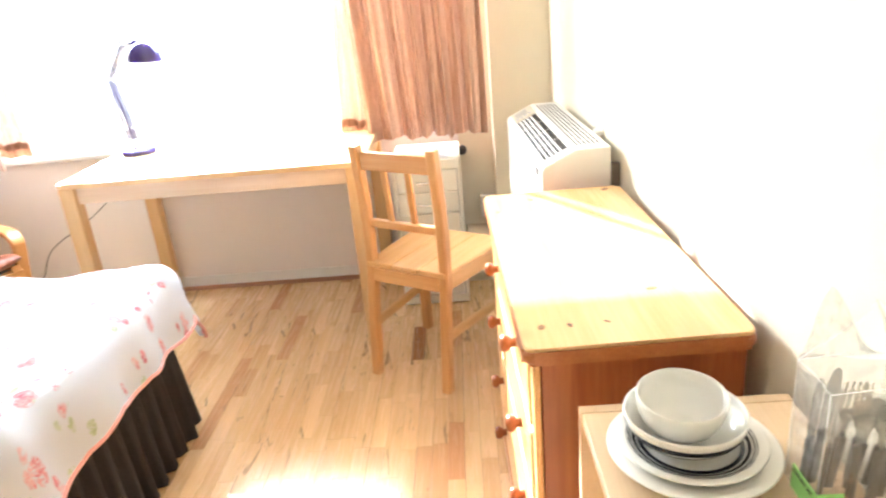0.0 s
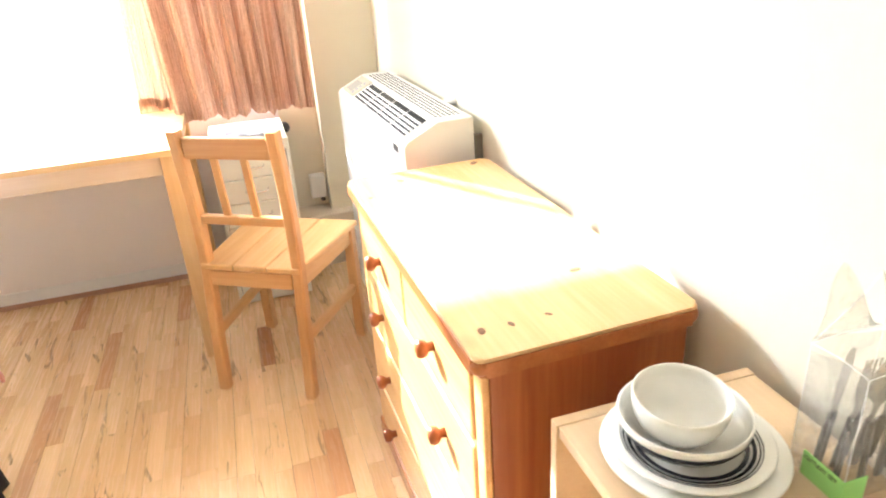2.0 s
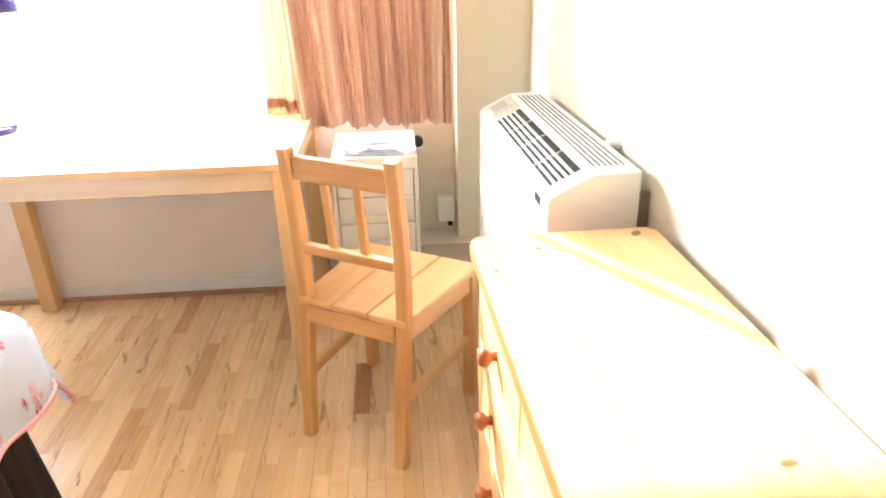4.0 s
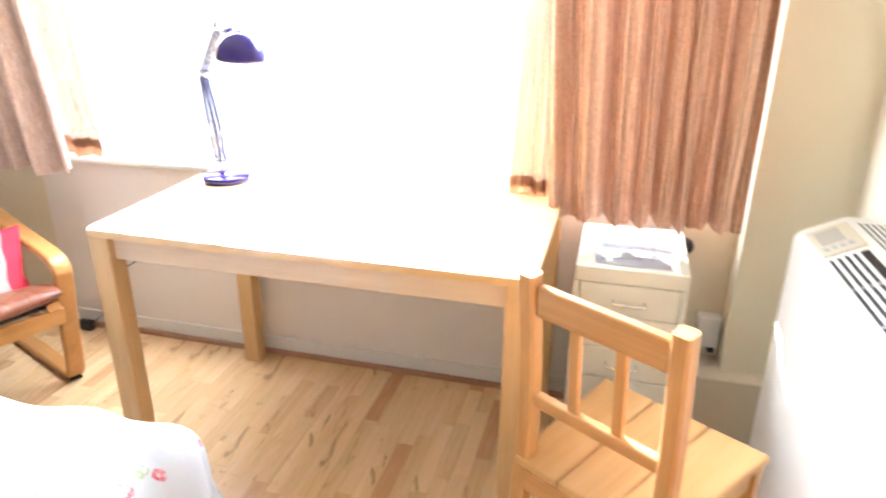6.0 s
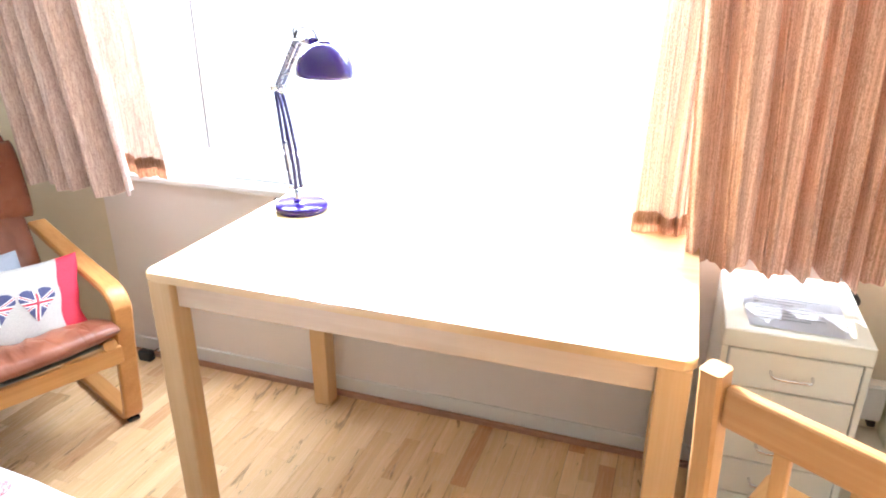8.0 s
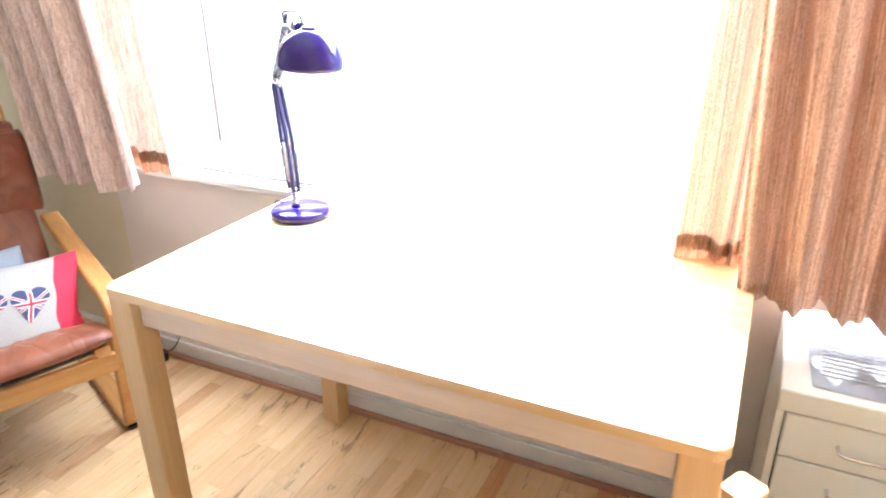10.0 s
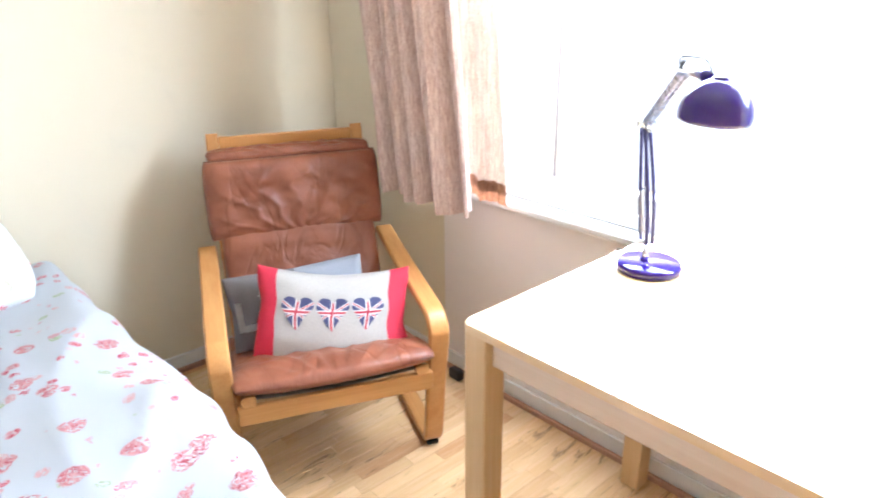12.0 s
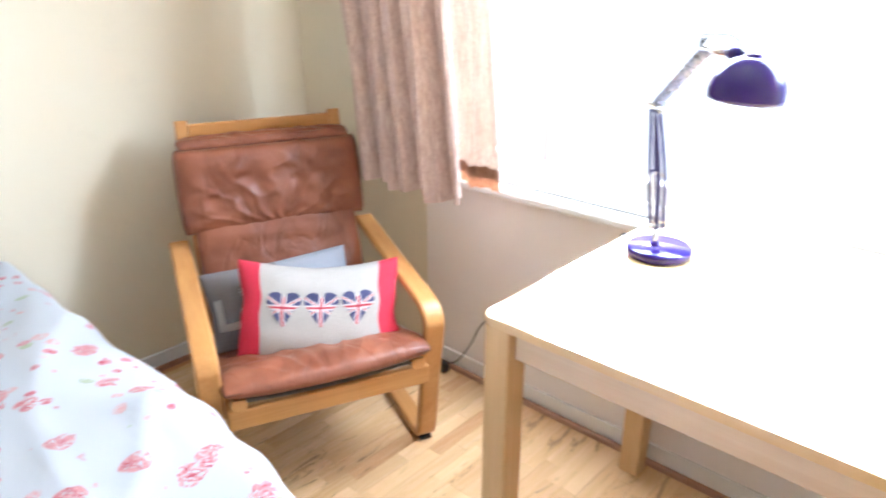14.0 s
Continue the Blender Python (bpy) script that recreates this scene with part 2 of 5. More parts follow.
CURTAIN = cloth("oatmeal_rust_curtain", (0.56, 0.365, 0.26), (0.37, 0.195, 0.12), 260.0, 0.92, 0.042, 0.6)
# left curtain: base shifted pinker and lighter for the neutral light on it
CURTAIN_PINK_LIT = cloth("room_lit_pink_curtain", (0.69, 0.52, 0.46), (0.49, 0.31, 0.265), 260.0, 0.92, 0.032, 0.6)
# single layers let more through; their base is also paled for the backlight
CURTAIN_THIN_BACKLIT = cloth("backlit_single_layer_curtain", (0.60, 0.47, 0.39), (0.44, 0.28, 0.20), 260.0, 0.92, 0.055, 0.6)
CURTAIN_THIN_PINK_BACKLIT = cloth("backlit_single_layer_pink_curtain", (0.70, 0.57, 0.51), (0.54, 0.38, 0.32), 260.0, 0.92, 0.08, 0.6)
HEM = cloth("curtain_hem", (0.50, 0.31, 0.21), (0.36, 0.19, 0.11), 260.0, 0.92, 0.05, 0.5)
DUVET = floral("rose_cotton", (0.82, 0.83, 0.855), (0.77, 0.795, 0.835))
HEMPINK = cloth("pink_edging", (0.80, 0.42, 0.36), (0.70, 0.32, 0.28), 300.0)
VALANCE = cloth("black_valance", (0.028, 0.022, 0.02), (0.014, 0.011, 0.010), 300.0, 0.95)
MATTRESS = cloth("mattress_ticking", (0.75, 0.74, 0.70), (0.66, 0.64, 0.6))
LINEN = cloth("cream_linen", (0.50, 0.47, 0.44), (0.41, 0.385, 0.355), 330.0)
RED = cloth("red_cotton", (0.72, 0.03, 0.07), (0.52, 0.02, 0.05), 380.0, 0.8)
NAVY = cloth("navy_print", (0.085, 0.09, 0.20), (0.055, 0.06, 0.14), 400.0)
GREYCLOTH = cloth("grey_cotton", (0.235, 0.222, 0.228), (0.16, 0.15, 0.155), 400.0)
PRINTWHITE = cloth("white_print", (0.78, 0.77, 0.74), (0.68, 0.67, 0.64), 400.0)
PRINTRED = cloth("red_print", (0.52, 0.06, 0.09), (0.40, 0.04, 0.06), 400.0)
LEATHER_DARK = cloth("leather_piping", (0.20, 0.065, 0.03), (0.13, 0.04, 0.018), 30.0, 0.4)
BOXING = paint("boxing_paint", (0.66, 0.57, 0.45), 0.6)
PALEBLUE = cloth("pale_blue_cotton", (0.35, 0.37, 0.42), (0.28, 0.30, 0.35), 400.0)
GASKET = plain("grey_seal", (0.26, 0.28, 0.32), 0.7)
GROUND = plain("pale_paving", (0.62, 0.61, 0.59), 0.9, 0.0, 0.1, 20.0, 0.3)

glass, gt, gb = nodes_of("window_glass")
gb.inputs["Transmission Weight"].default_value = 1.0
gb.inputs["Roughness"].default_value = 0.0
gb.inputs["IOR"].default_value = 1.1
film_m, ft, fb = nodes_of("clear_film")
tp = ft.nodes.new("ShaderNodeBsdfTransparent")
gl = node(ft, "ShaderNodeBsdfGlossy", Roughness=0.12)
mx = ft.nodes.new("ShaderNodeMixShader")
fr = node(ft, "ShaderNodeLayerWeight", Blend=0.25)
ft.links.new(maths(ft, "ADD", maths(ft, "MULTIPLY", fr.outputs["Facing"], 0.45), maths(ft, "MULTIPLY", noise_of(ft, coords(ft), 30.0, 3.0), 0.22)), mx.inputs[0])
ft.links.new(tp.outputs[0], mx.inputs[1])
ft.links.new(gl.outputs[0], mx.inputs[2])
haze = node(ft, "ShaderNodeBsdfDiffuse", Color=(0.82, 0.80, 0.76, 1.0))
mh = ft.nodes.new("ShaderNodeMixShader")
ft.links.new(ramp(ft, noise_of(ft, coords(ft), 22.0, 4.0, 0.6, 1.5), [(0.30, (0.05, 0.05, 0.05)), (0.75, (0.22, 0.22, 0.22))]), mh.inputs[0])
ft.links.new(mx.outputs[0], mh.inputs[1])
ft.links.new(haze.outputs[0], mh.inputs[2])
ft.links.new(mh.outputs[0], ft.nodes["Material Output"].inputs["Surface"])

# ---- mesh helpers ----
def box(bm, lo, hi, bevel=0.0, seg=2, turn=None):
    b = bmesh.new()
    bmesh.ops.create_cube(b, size=1.0)
    for v in b.verts:
        v.co = Vector([(lo[n] + hi[n]) / 2 + v.co[n] * (hi[n] - lo[n]) for n in range(3)])
    if bevel:
        bmesh.ops.bevel(b, geom=b.edges[:], offset=bevel, segments=seg, profile=0.5, affect="EDGES")
    if turn is not None:
        b.transform(turn)
    return join(bm, b)


def join(bm, b):
    me = bpy.data.meshes.new("tmp")
    b.to_mesh(me)
    b.free()
    bm.from_mesh(me)
    bpy.data.meshes.remove(me)
    return bm


def one_box(lo, hi, bevel=0.0, seg=2, turn=None):
    return box(bmesh.new(), lo, hi, bevel, seg, turn)


def slab(w, l, z0, z1, corner, bevel=0.004, seg=2):
    """A board w x l round the origin, with corners rounded in plan."""
    b = bmesh.new()
    ring = []
    for k, (sx, sy) in enumerate(((1, 1), (-1, 1), (-1, -1), (1, -1))):
        for q in range(7):
            a = math.pi / 2 * (k + q / 6)
            ring.append((sx * (w / 2 - corner) + corner * math.cos(a), sy * (l / 2 - corner) + corner * math.sin(a)))
    lo = [b.verts.new((x, y, z0)) for x, y in ring]
    hi = [b.verts.new((x, y, z1)) for x, y in ring]
    n = len(ring)
    b.faces.new(lo[::-1])
    b.faces.new(hi)
    for k in range(n):
        b.faces.new((lo[k], lo[(k + 1) % n], hi[(k + 1) % n], hi[k]))
    rims = [e for e in b.edges if abs(e.verts[0].co.z - e.verts[1].co.z) < 1e-6]
    bmesh.ops.bevel(b, geom=rims, offset=bevel, segments=seg, profile=0.5, affect="EDGES")
    return b


def lathe(profile, steps=40, at=(0, 0, 0), turn=None, bm=None):
    """A turned body from (radius, height) pairs."""
    b = bmesh.new()
    rings = []
    for r, z in profile:
        rings.append([b.verts.new((r * math.cos(2 * math.pi * k / steps), r * math.sin(2 * math.pi * k / steps), z)) for k in range(steps)] if r > 1e-5 else [b.verts.new((0, 0, z))])
    for p, q in zip(rings, rings[1:]):
        for k in range(steps):
            l = (k + 1) % steps
            f = [p[k % len(p)], p[l % len(p)], q[l % len(q)], q[k % len(q)]]
            f = list(dict.fromkeys(f))
            if len(f) > 2:
                b.faces.new(f)
    bmesh.ops.recalc_face_normals(b, faces=b.faces[:])
    for f in b.faces:
        f.smooth = True
    b.transform(Matrix.Translation(at) @ (turn if turn is not None else Matrix()))
    return b if bm is None else join(bm, b)


def tube(points, r, steps=10, bm=None):
    """A round rod along points."""
    b = bmesh.new()
    pts = [Vector(p) for p in points]
    last, rings = None, []
    for k, p in enumerate(pts):
        d = (pts[min(k + 1, len(pts) - 1)] - pts[max(k - 1, 0)]).normalized()
        side = d.orthogonal().normalized() if last is None else (last - d * last.dot(d)).normalized()
        last = side
        up = d.cross(side)
        rings.append([b.verts.new(p + r * (math.cos(2 * math.pi * j / steps) * side + math.sin(2 * math.pi * j / steps) * up)) for j in range(steps)])
    for p, q in zip(rings, rings[1:]):
        for j in range(steps):
            b.faces.new((p[j], p[(j + 1) % steps], q[(j + 1) % steps], q[j])).smooth = True
    b.faces.new(rings[0][::-1])
    b.faces.new(rings[-1])
    bmesh.ops.recalc_face_normals(b, faces=b.faces[:])
    return b if bm is None else join(bm, b)


def strip(points, x0, x1, thick, round_=0.004):
    """A bent board: it follows points (y, z) and is x0..x1 wide."""
    b = bmesh.new()
    pts = [Vector((0, y, z)) for y, z in points]
    rings = []
    for k, p in enumerate(pts):
        d = (pts[min(k + 1, len(pts) - 1)] - pts[max(k - 1, 0)]).normalized()
        n = Vector((0, -d.z, d.y)) * (thick / 2)
        rr = min(round_, thick / 3)
        m = n * (1 - rr * 2 / thick)
        ring = [(x0 + rr, n), (x1 - rr, n), (x1, m), (x1, -m), (x1 - rr, -n), (x0 + rr, -n), (x0, -m), (x0, m)]
        rings.append([b.verts.new((x, p.y + o.y, p.z + o.z)) for x, o in ring])
    for p, q in zip(rings, rings[1:]):
        for j in range(8):
            b.faces.new((p[j], p[(j + 1) % 8], q[(j + 1) % 8], q[j]))
    b.faces.new(rings[0][::-1])
    b.faces.new(rings[-1])
    bmesh.ops.recalc_face_normals(b, faces=b.faces[:])
    return b


def smooth_path(points, n=8):
    """A soft curve through points."""
    p = [Vector(q) for q in points]
    p = [2 * p[0] - p[1]] + p + [2 * p[-1] - p[-2]]
    out = []
    for k in range(1, len(p) - 2):
        for j in range(n):
            u = j / n
            a, b, c, d = p[k - 1:k + 3]
            out.append(0.5 * (2 * b + (c - a) * u + (2 * a - 5 * b + 4 * c - d) * u * u + (3 * b - a - 3 * c + d) * u ** 3))
    return out + [p[-2]]


def sheet(fn, nu, nv, thick=0.0):
    """A grid of nu x nv cells, fn(u, v) with u and v from 0 to 1."""
    b = bmesh.new()
    g = [[b.verts.new(fn(i / nu, j / nv)) for j in range(nv + 1)] for i in range(nu + 1)]
    for i in range(nu):
        for j in range(nv):
            b.faces.new((g[i][j], g[i + 1][j], g[i + 1][j + 1], g[i][j + 1])).smooth = True
    if thick:
        bmesh.ops.solidify(b, geom=b.faces[:], thickness=thick)
        b.normal_update()
        for e in b.edges:
            if len(e.link_faces) == 2 and e.link_faces[0].normal.dot(e.link_faces[1].normal) < 0.5:
                e.smooth = False
    return b


def pad(w, d, h, fn=None, nu=24, nv=24, puff=2.6, pinch=0.5):
    """A stuffed cushion: w x d, h thick in the middle, thin at the seam."""
    b = bmesh.new()
    tops = []
    for side in (1, -1):
        g = []
        for i in range(nu + 1):
            row = []
            for j in range(nv + 1):
                u, v = 2 * i / nu - 1, 2 * j / nv - 1
                k = (max(0.0, 1 - abs(u) ** puff) * max(0.0, 1 - abs(v) ** puff)) ** pinch
                draw = 1 - 0.06 * (1 - abs(u)) * abs(v) ** 2
                draw2 = 1 - 0.06 * (1 - abs(v)) * abs(u) ** 2
                p = Vector((u * w / 2 * draw2, v * d / 2 * draw, side * (h / 2 * k + 0.003)))
                row.append(b.verts.new(fn(p, u, v, side) if fn else p))
            g.append(row)
        tops.append(g)
        for i in range(nu):
            for j in range(nv):
                q = (g[i][j], g[i + 1][j], g[i + 1][j + 1], g[i][j + 1])
                b.faces.new(q if side > 0 else q[::-1]).smooth = True
    a, c = tops
    rim = [(i, 0) for i in range(nu)] + [(nu, j) for j in range(nv)] + [(i, nv) for i in range(nu, 0, -1)] + [(0, j) for j in range(nv, 0, -1)]
    for (i, j), (k, l) in zip(rim, rim[1:] + rim[:1]):
        b.faces.new((c[i][j], c[k][l], a[k][l], a[i][j])).smooth = True
    return b


def part(name, bm, material, parent, label=""):
    me = bpy.data.meshes.new(name)
    bm.to_mesh(me)
    bm.free()
    me.materials.append(material)
    ob = new(name, me)
    ob.parent = parent
    if label:
        ob["label"] = label
    return ob


def thing(name, label, category, at=(0, 0, 0), turn=0.0, group="", kind=""):
    ob = tagged(new(name), label, category, group, kind)
    ob.empty_display_size = 0.05
    ob.matrix_basis = pose(*at, 0, 0, turn)
    return ob


def solid(name, bm, material, label, category, kind=""):
    return tagged(part(name, bm, material, None), label, category, "", kind)


# ---- the room ----
XL, XR, YB, YW, H = -3.10, 0.66, -1.6, 3.14, 2.45
RIGHT = pose(0.505, 1.84, 0, 0, 0, 2.2)   # the right wall stands 2 degrees off square
WX0, WX1, WZ0, WZ1 = -2.42, 0.02, 0.757, 1.98
S = "structure"
solid("floor", one_box((XL - 0.15, YB - 0.15, -0.16), (XR + 0.15, YW + 0.25, -0.012)), JOINT, "pale beech strip floor with varnished finish", "floor", S)
solid("ceiling", one_box((XL - 0.15, YB - 0.15, H), (XR + 0.15, YW + 0.25, H + 0.12)), CEIL, "plain white painted ceiling", "ceiling", S)
solid("wall_left", one_box((XL - 0.15, YB, -0.012), (XL, YW, H)), WALL, "cream painted plaster wall beside the bed", "wall", S)
solid("wall_right", one_box((0, -3.6, -0.010), (0.40, 1.45, H - 0.002), 0.0, 2, RIGHT), WALL, "cream painted plaster wall in bright light", "wall", S)
solid("wall_back", one_box((XL - 0.15, YB - 0.15, -0.012), (XR + 0.15, YB, H)), WALL, "cream painted plaster wall", "wall", S)
ww = bmesh.new()
box(ww, (XL - 0.15, YW, -0.012), (WX0, YW + 0.25, H))
box(ww, (WX1, YW, -0.012), (XR + 0.15, YW + 0.25, H))
box(ww, (WX0, YW, WZ1), (WX1, YW + 0.25, H))
solid("wall_window", ww, WALL, "cream painted wall round the window", "wall", S)
solid("wall_apron", one_box((WX0, YW, -0.012), (WX1, YW + 0.25, WZ0 - 0.03)), WALL_LOW, "white painted panel below the window", "wall", S)
solid("window_sill", one_box((WX0 - 0.02, YW - 0.035, WZ0 - 0.028), (WX1 + 0.02, YW + 0.20, WZ0), 0.008), WHITE, "white painted window sill", "sill", S)
for lo, hi, m in (((XL, YW - 0.010, -0.005), (0.45, YW, 0.070), None), ((XL, YB, -0.005), (XL + 0.010, YW - 0.011, 0.070), None), ((-0.010, -3.4, -0.005), (0, 1.295, 0.070), RIGHT)):
    solid("baseboard", one_box(lo, hi, 0.003, 2, m), WHITE, "white painted skirting board", "skirting", S)
for lo, hi, m in (((XL + 0.026, YW - 0.027, -0.004), (0.40, YW - 0.0105, 0.020), None), ((XL + 0.0105, YB, -0.004), (XL + 0.025, YW - 0.011, 0.020), None), ((-0.025, -3.4, -0.004), (-0.0105, 1.15, 0.020), RIGHT)):
    solid("trim", one_box(lo, hi, 0.006, 3, m), SKIRT, "thin brown wooden floor strip along the wall", "trim", S)

win = tagged(thing("window_1", "wide white framed window with daylight outside", "window", (0, 0, 0)), kind=S)
fy0, fy1 = YW + 0.054, YW + 0.114
MULL = (-1.961, -0.656)
FZ = 0.852
part("window_frame", one_box((WX0, fy0, WZ0), (WX1, fy1, FZ), 0.006), WHITE, win)
part("sash_ledge", one_box((WX0 + 0.002, fy0 - 0.022, WZ0 + 0.001), (WX1 - 0.002, fy0 - 0.001, WZ0 + 0.043), 0.006), WHITE, win)
part("window_frame", one_box((WX0, fy0, WZ1 - 0.05), (WX1, fy1, WZ1), 0.006), WHITE, win)
for x0, x1 in ((WX0, WX0 + 0.05), (MULL[0] - 0.03, MULL[0] + 0.03), (WX1 - 0.05, WX1)):
    part("window_frame", one_box((x0, fy0, FZ), (x1, fy1, WZ1 - 0.05), 0.006), WHITE, win)
part("glazing_bar", one_box((MULL[1] - 0.011, fy0 + 0.020, FZ), (MULL[1] + 0.011, fy0 + 0.044, WZ1 - 0.05), 0.004), WHITE, win, "slim white glazing bar")
for x0, x1 in ((WX0 + 0.05, MULL[0] - 0.03), (MULL[0] + 0.03, MULL[1] - 0.011), (MULL[1] + 0.011, WX1 - 0.05)):
    p = part("pane", one_box((x0 + 0.001, fy0 + 0.03, FZ + 0.001), (x1 - 0.001, fy0 + 0.034, WZ1 - 0.051)), glass, win)
    p.visible_shadow = False
part("gasket", one_box((MULL[0] + 0.002, fy0 - 0.003, FZ + 0.002), (MULL[0] + 0.0068, fy0 + 0.02, WZ1 - 0.052)), GASKET, win, "grey rubber seal")
solid("ground", one_box((-400, -400, -0.6), (400, 800, -0.4)), GROUND, "pale sunlit paving outside the window", "ground", S)

# ---- desk ----
def desk():
    x0, x1, y0, y1, top = -1.535, -0.345, 2.376, 3.108, 0.786
    d = thing("desk", "pale birch desk with a plain top under the window", "desk", ((x0 + x1) / 2, (y0 + y1) / 2, 0))
    w, l = (x1 - x0) / 2, (y1 - y0) / 2
    part("desktop", slab(2 * w, 2 * l, top - 0.020, top, 0.022, 0.006, 3), DESKTOP, d)
    for sx in (-1, 1):
        for sy in (-1, 1):
            a, b = sorted((sx * (w - 0.006), sx * (w - 0.066)))
            c, e = sorted((sy * (l - 0.006), sy * (l - 0.066)))
            part("leg", one_box((a, c, 0), (b, e, top - 0.021), 0.004), BIRCH, d)
    for sy in (-1, 1):
        c, e = sorted((sy * (l - 0.026), sy * (l - 0.046)))
        part("apron", one_box((-w + 0.067, c, top - 0.088), (w - 0.067, e, top - 0.021), 0.003), BIRCH_PALE, d)
    for sx in (-1, 1):
        c, e = sorted((sx * (w - 0.016), sx * (w - 0.036)))
        part("apron", one_box((c, -l + 0.067, top - 0.088), (e, l - 0.067, top - 0.021), 0.003), BIRCH_Y, d)
    return d


DESKTOP = wood("desk_birch_top", (0.74, 0.52, 0.27), (0.66, 0.43, 0.19), 0.35, 0, 0.0, 0.0, "object", 14.0, 0.4)
desk()


# ---- dining chair ----
def dining_chair():
    """Local x runs along the backrest, y to the front of the seat."""
    c = thing("dining_chair", "clear pine chair with spindle back, turned from the desk", "chair", (-0.213, 2.086, 0), -31.5)
    hw = 0.160
    for sx in (-1, 1):
        leg = smooth_path([(0, 0.0, 0.0), (0, 0.026, 0.25), (0, 0.050, 0.46), (0, 0.050, 0.66), (0, 0.030, 0.887)], 5)
        part("back_post", strip([(p.y, p.z) for p in leg], sx * hw - 0.018, sx * hw + 0.018, 0.038, 0.005), CHAIR_Z, c)
    for sx in (-1, 1):
        m = Matrix.Translation((sx * 0.188, 0.395, 0)) @ Matrix.Shear("XY", 4, (0.0, 0.0))
        part("front_leg", one_box((-0.018, -0.018, 0), (0.018, 0.018, 0.434), 0.004, 2, m), CHAIR_Z, c)
    part("top_rail", one_box((-hw + 0.019, 0.026, 0.800), (hw - 0.019, 0.048, 0.866), 0.006), CHAIR_X, c)
    part("lower_rail", one_box((-hw + 0.019, 0.040, 0.586), (hw - 0.019, 0.064, 0.616), 0.005), CHAIR_X, c)
    for x in (-0.050, 0.050):
        part("spindle", one_box((x - 0.012, -0.007, 0.0), (x + 0.012, 0.006, 0.188), 0.003, 2, Matrix.Translation((0, 0.053, 0.614)) @ Matrix.Rotation(radians(4.6), 4, "X")), CHAIR_Z, c)
    half = 0.212
    for k in range(3):
        a, b = -half + 2 * half * k / 3, -half + 2 * half * (k + 1) / 3
        bm = one_box((a + 0.0014, 0.026, 0.434), (b - 0.0014, 0.430, 0.455), 0.006, 3)
        for v in bm.verts:
            v.co.x *= 0.80 + 0.20 * (v.co.y / 0.43)
        part("seat_board", bm, CHAIR_Y, c)
    part("seat_rail", one_box((-hw + 0.019, 0.026, 0.380), (hw - 0.019, 0.050, 0.433), 0.003), CHAIR_X, c)
    part("seat_rail", one_box((-0.169, 0.385, 0.380), (0.169, 0.407, 0.433), 0.003), CHAIR_X, c)
    for sx in (-1, 1):
        for name, z0, z1 in (("side_rail", 0.380, 0.433), ("stretcher", 0.190, 0.222)):
            a, b = Vector((sx * hw, 0.055 if z0 > 0.3 else 0.034, 0)), Vector((sx * 0.186, 0.378, 0))
            m = Matrix.Translation(a) @ Matrix.Rotation(-math.atan2(b.x - a.x, b.y - a.y), 4, "Z")
            part(name, one_box((-0.010, 0, z0), (0.010, (b - a).length, z1), 0.003, 2, m), CHAIR_Y, c)
    return c


dining_chair()


# ---- chest of drawers ----
def knob_bm(at, s=1.0):
    prof = [(0.0, 0.0), (0.010 * s, 0.0), (0.009 * s, 0.010 * s), (0.016 * s, 0.016 * s), (0.019 * s, 0.024 * s), (0.015 * s, 0.033 * s), (0.0, 0.036 * s)]
    return lathe(prof, 20, at, Matrix.Rotation(radians(-90), 4, "Y"))


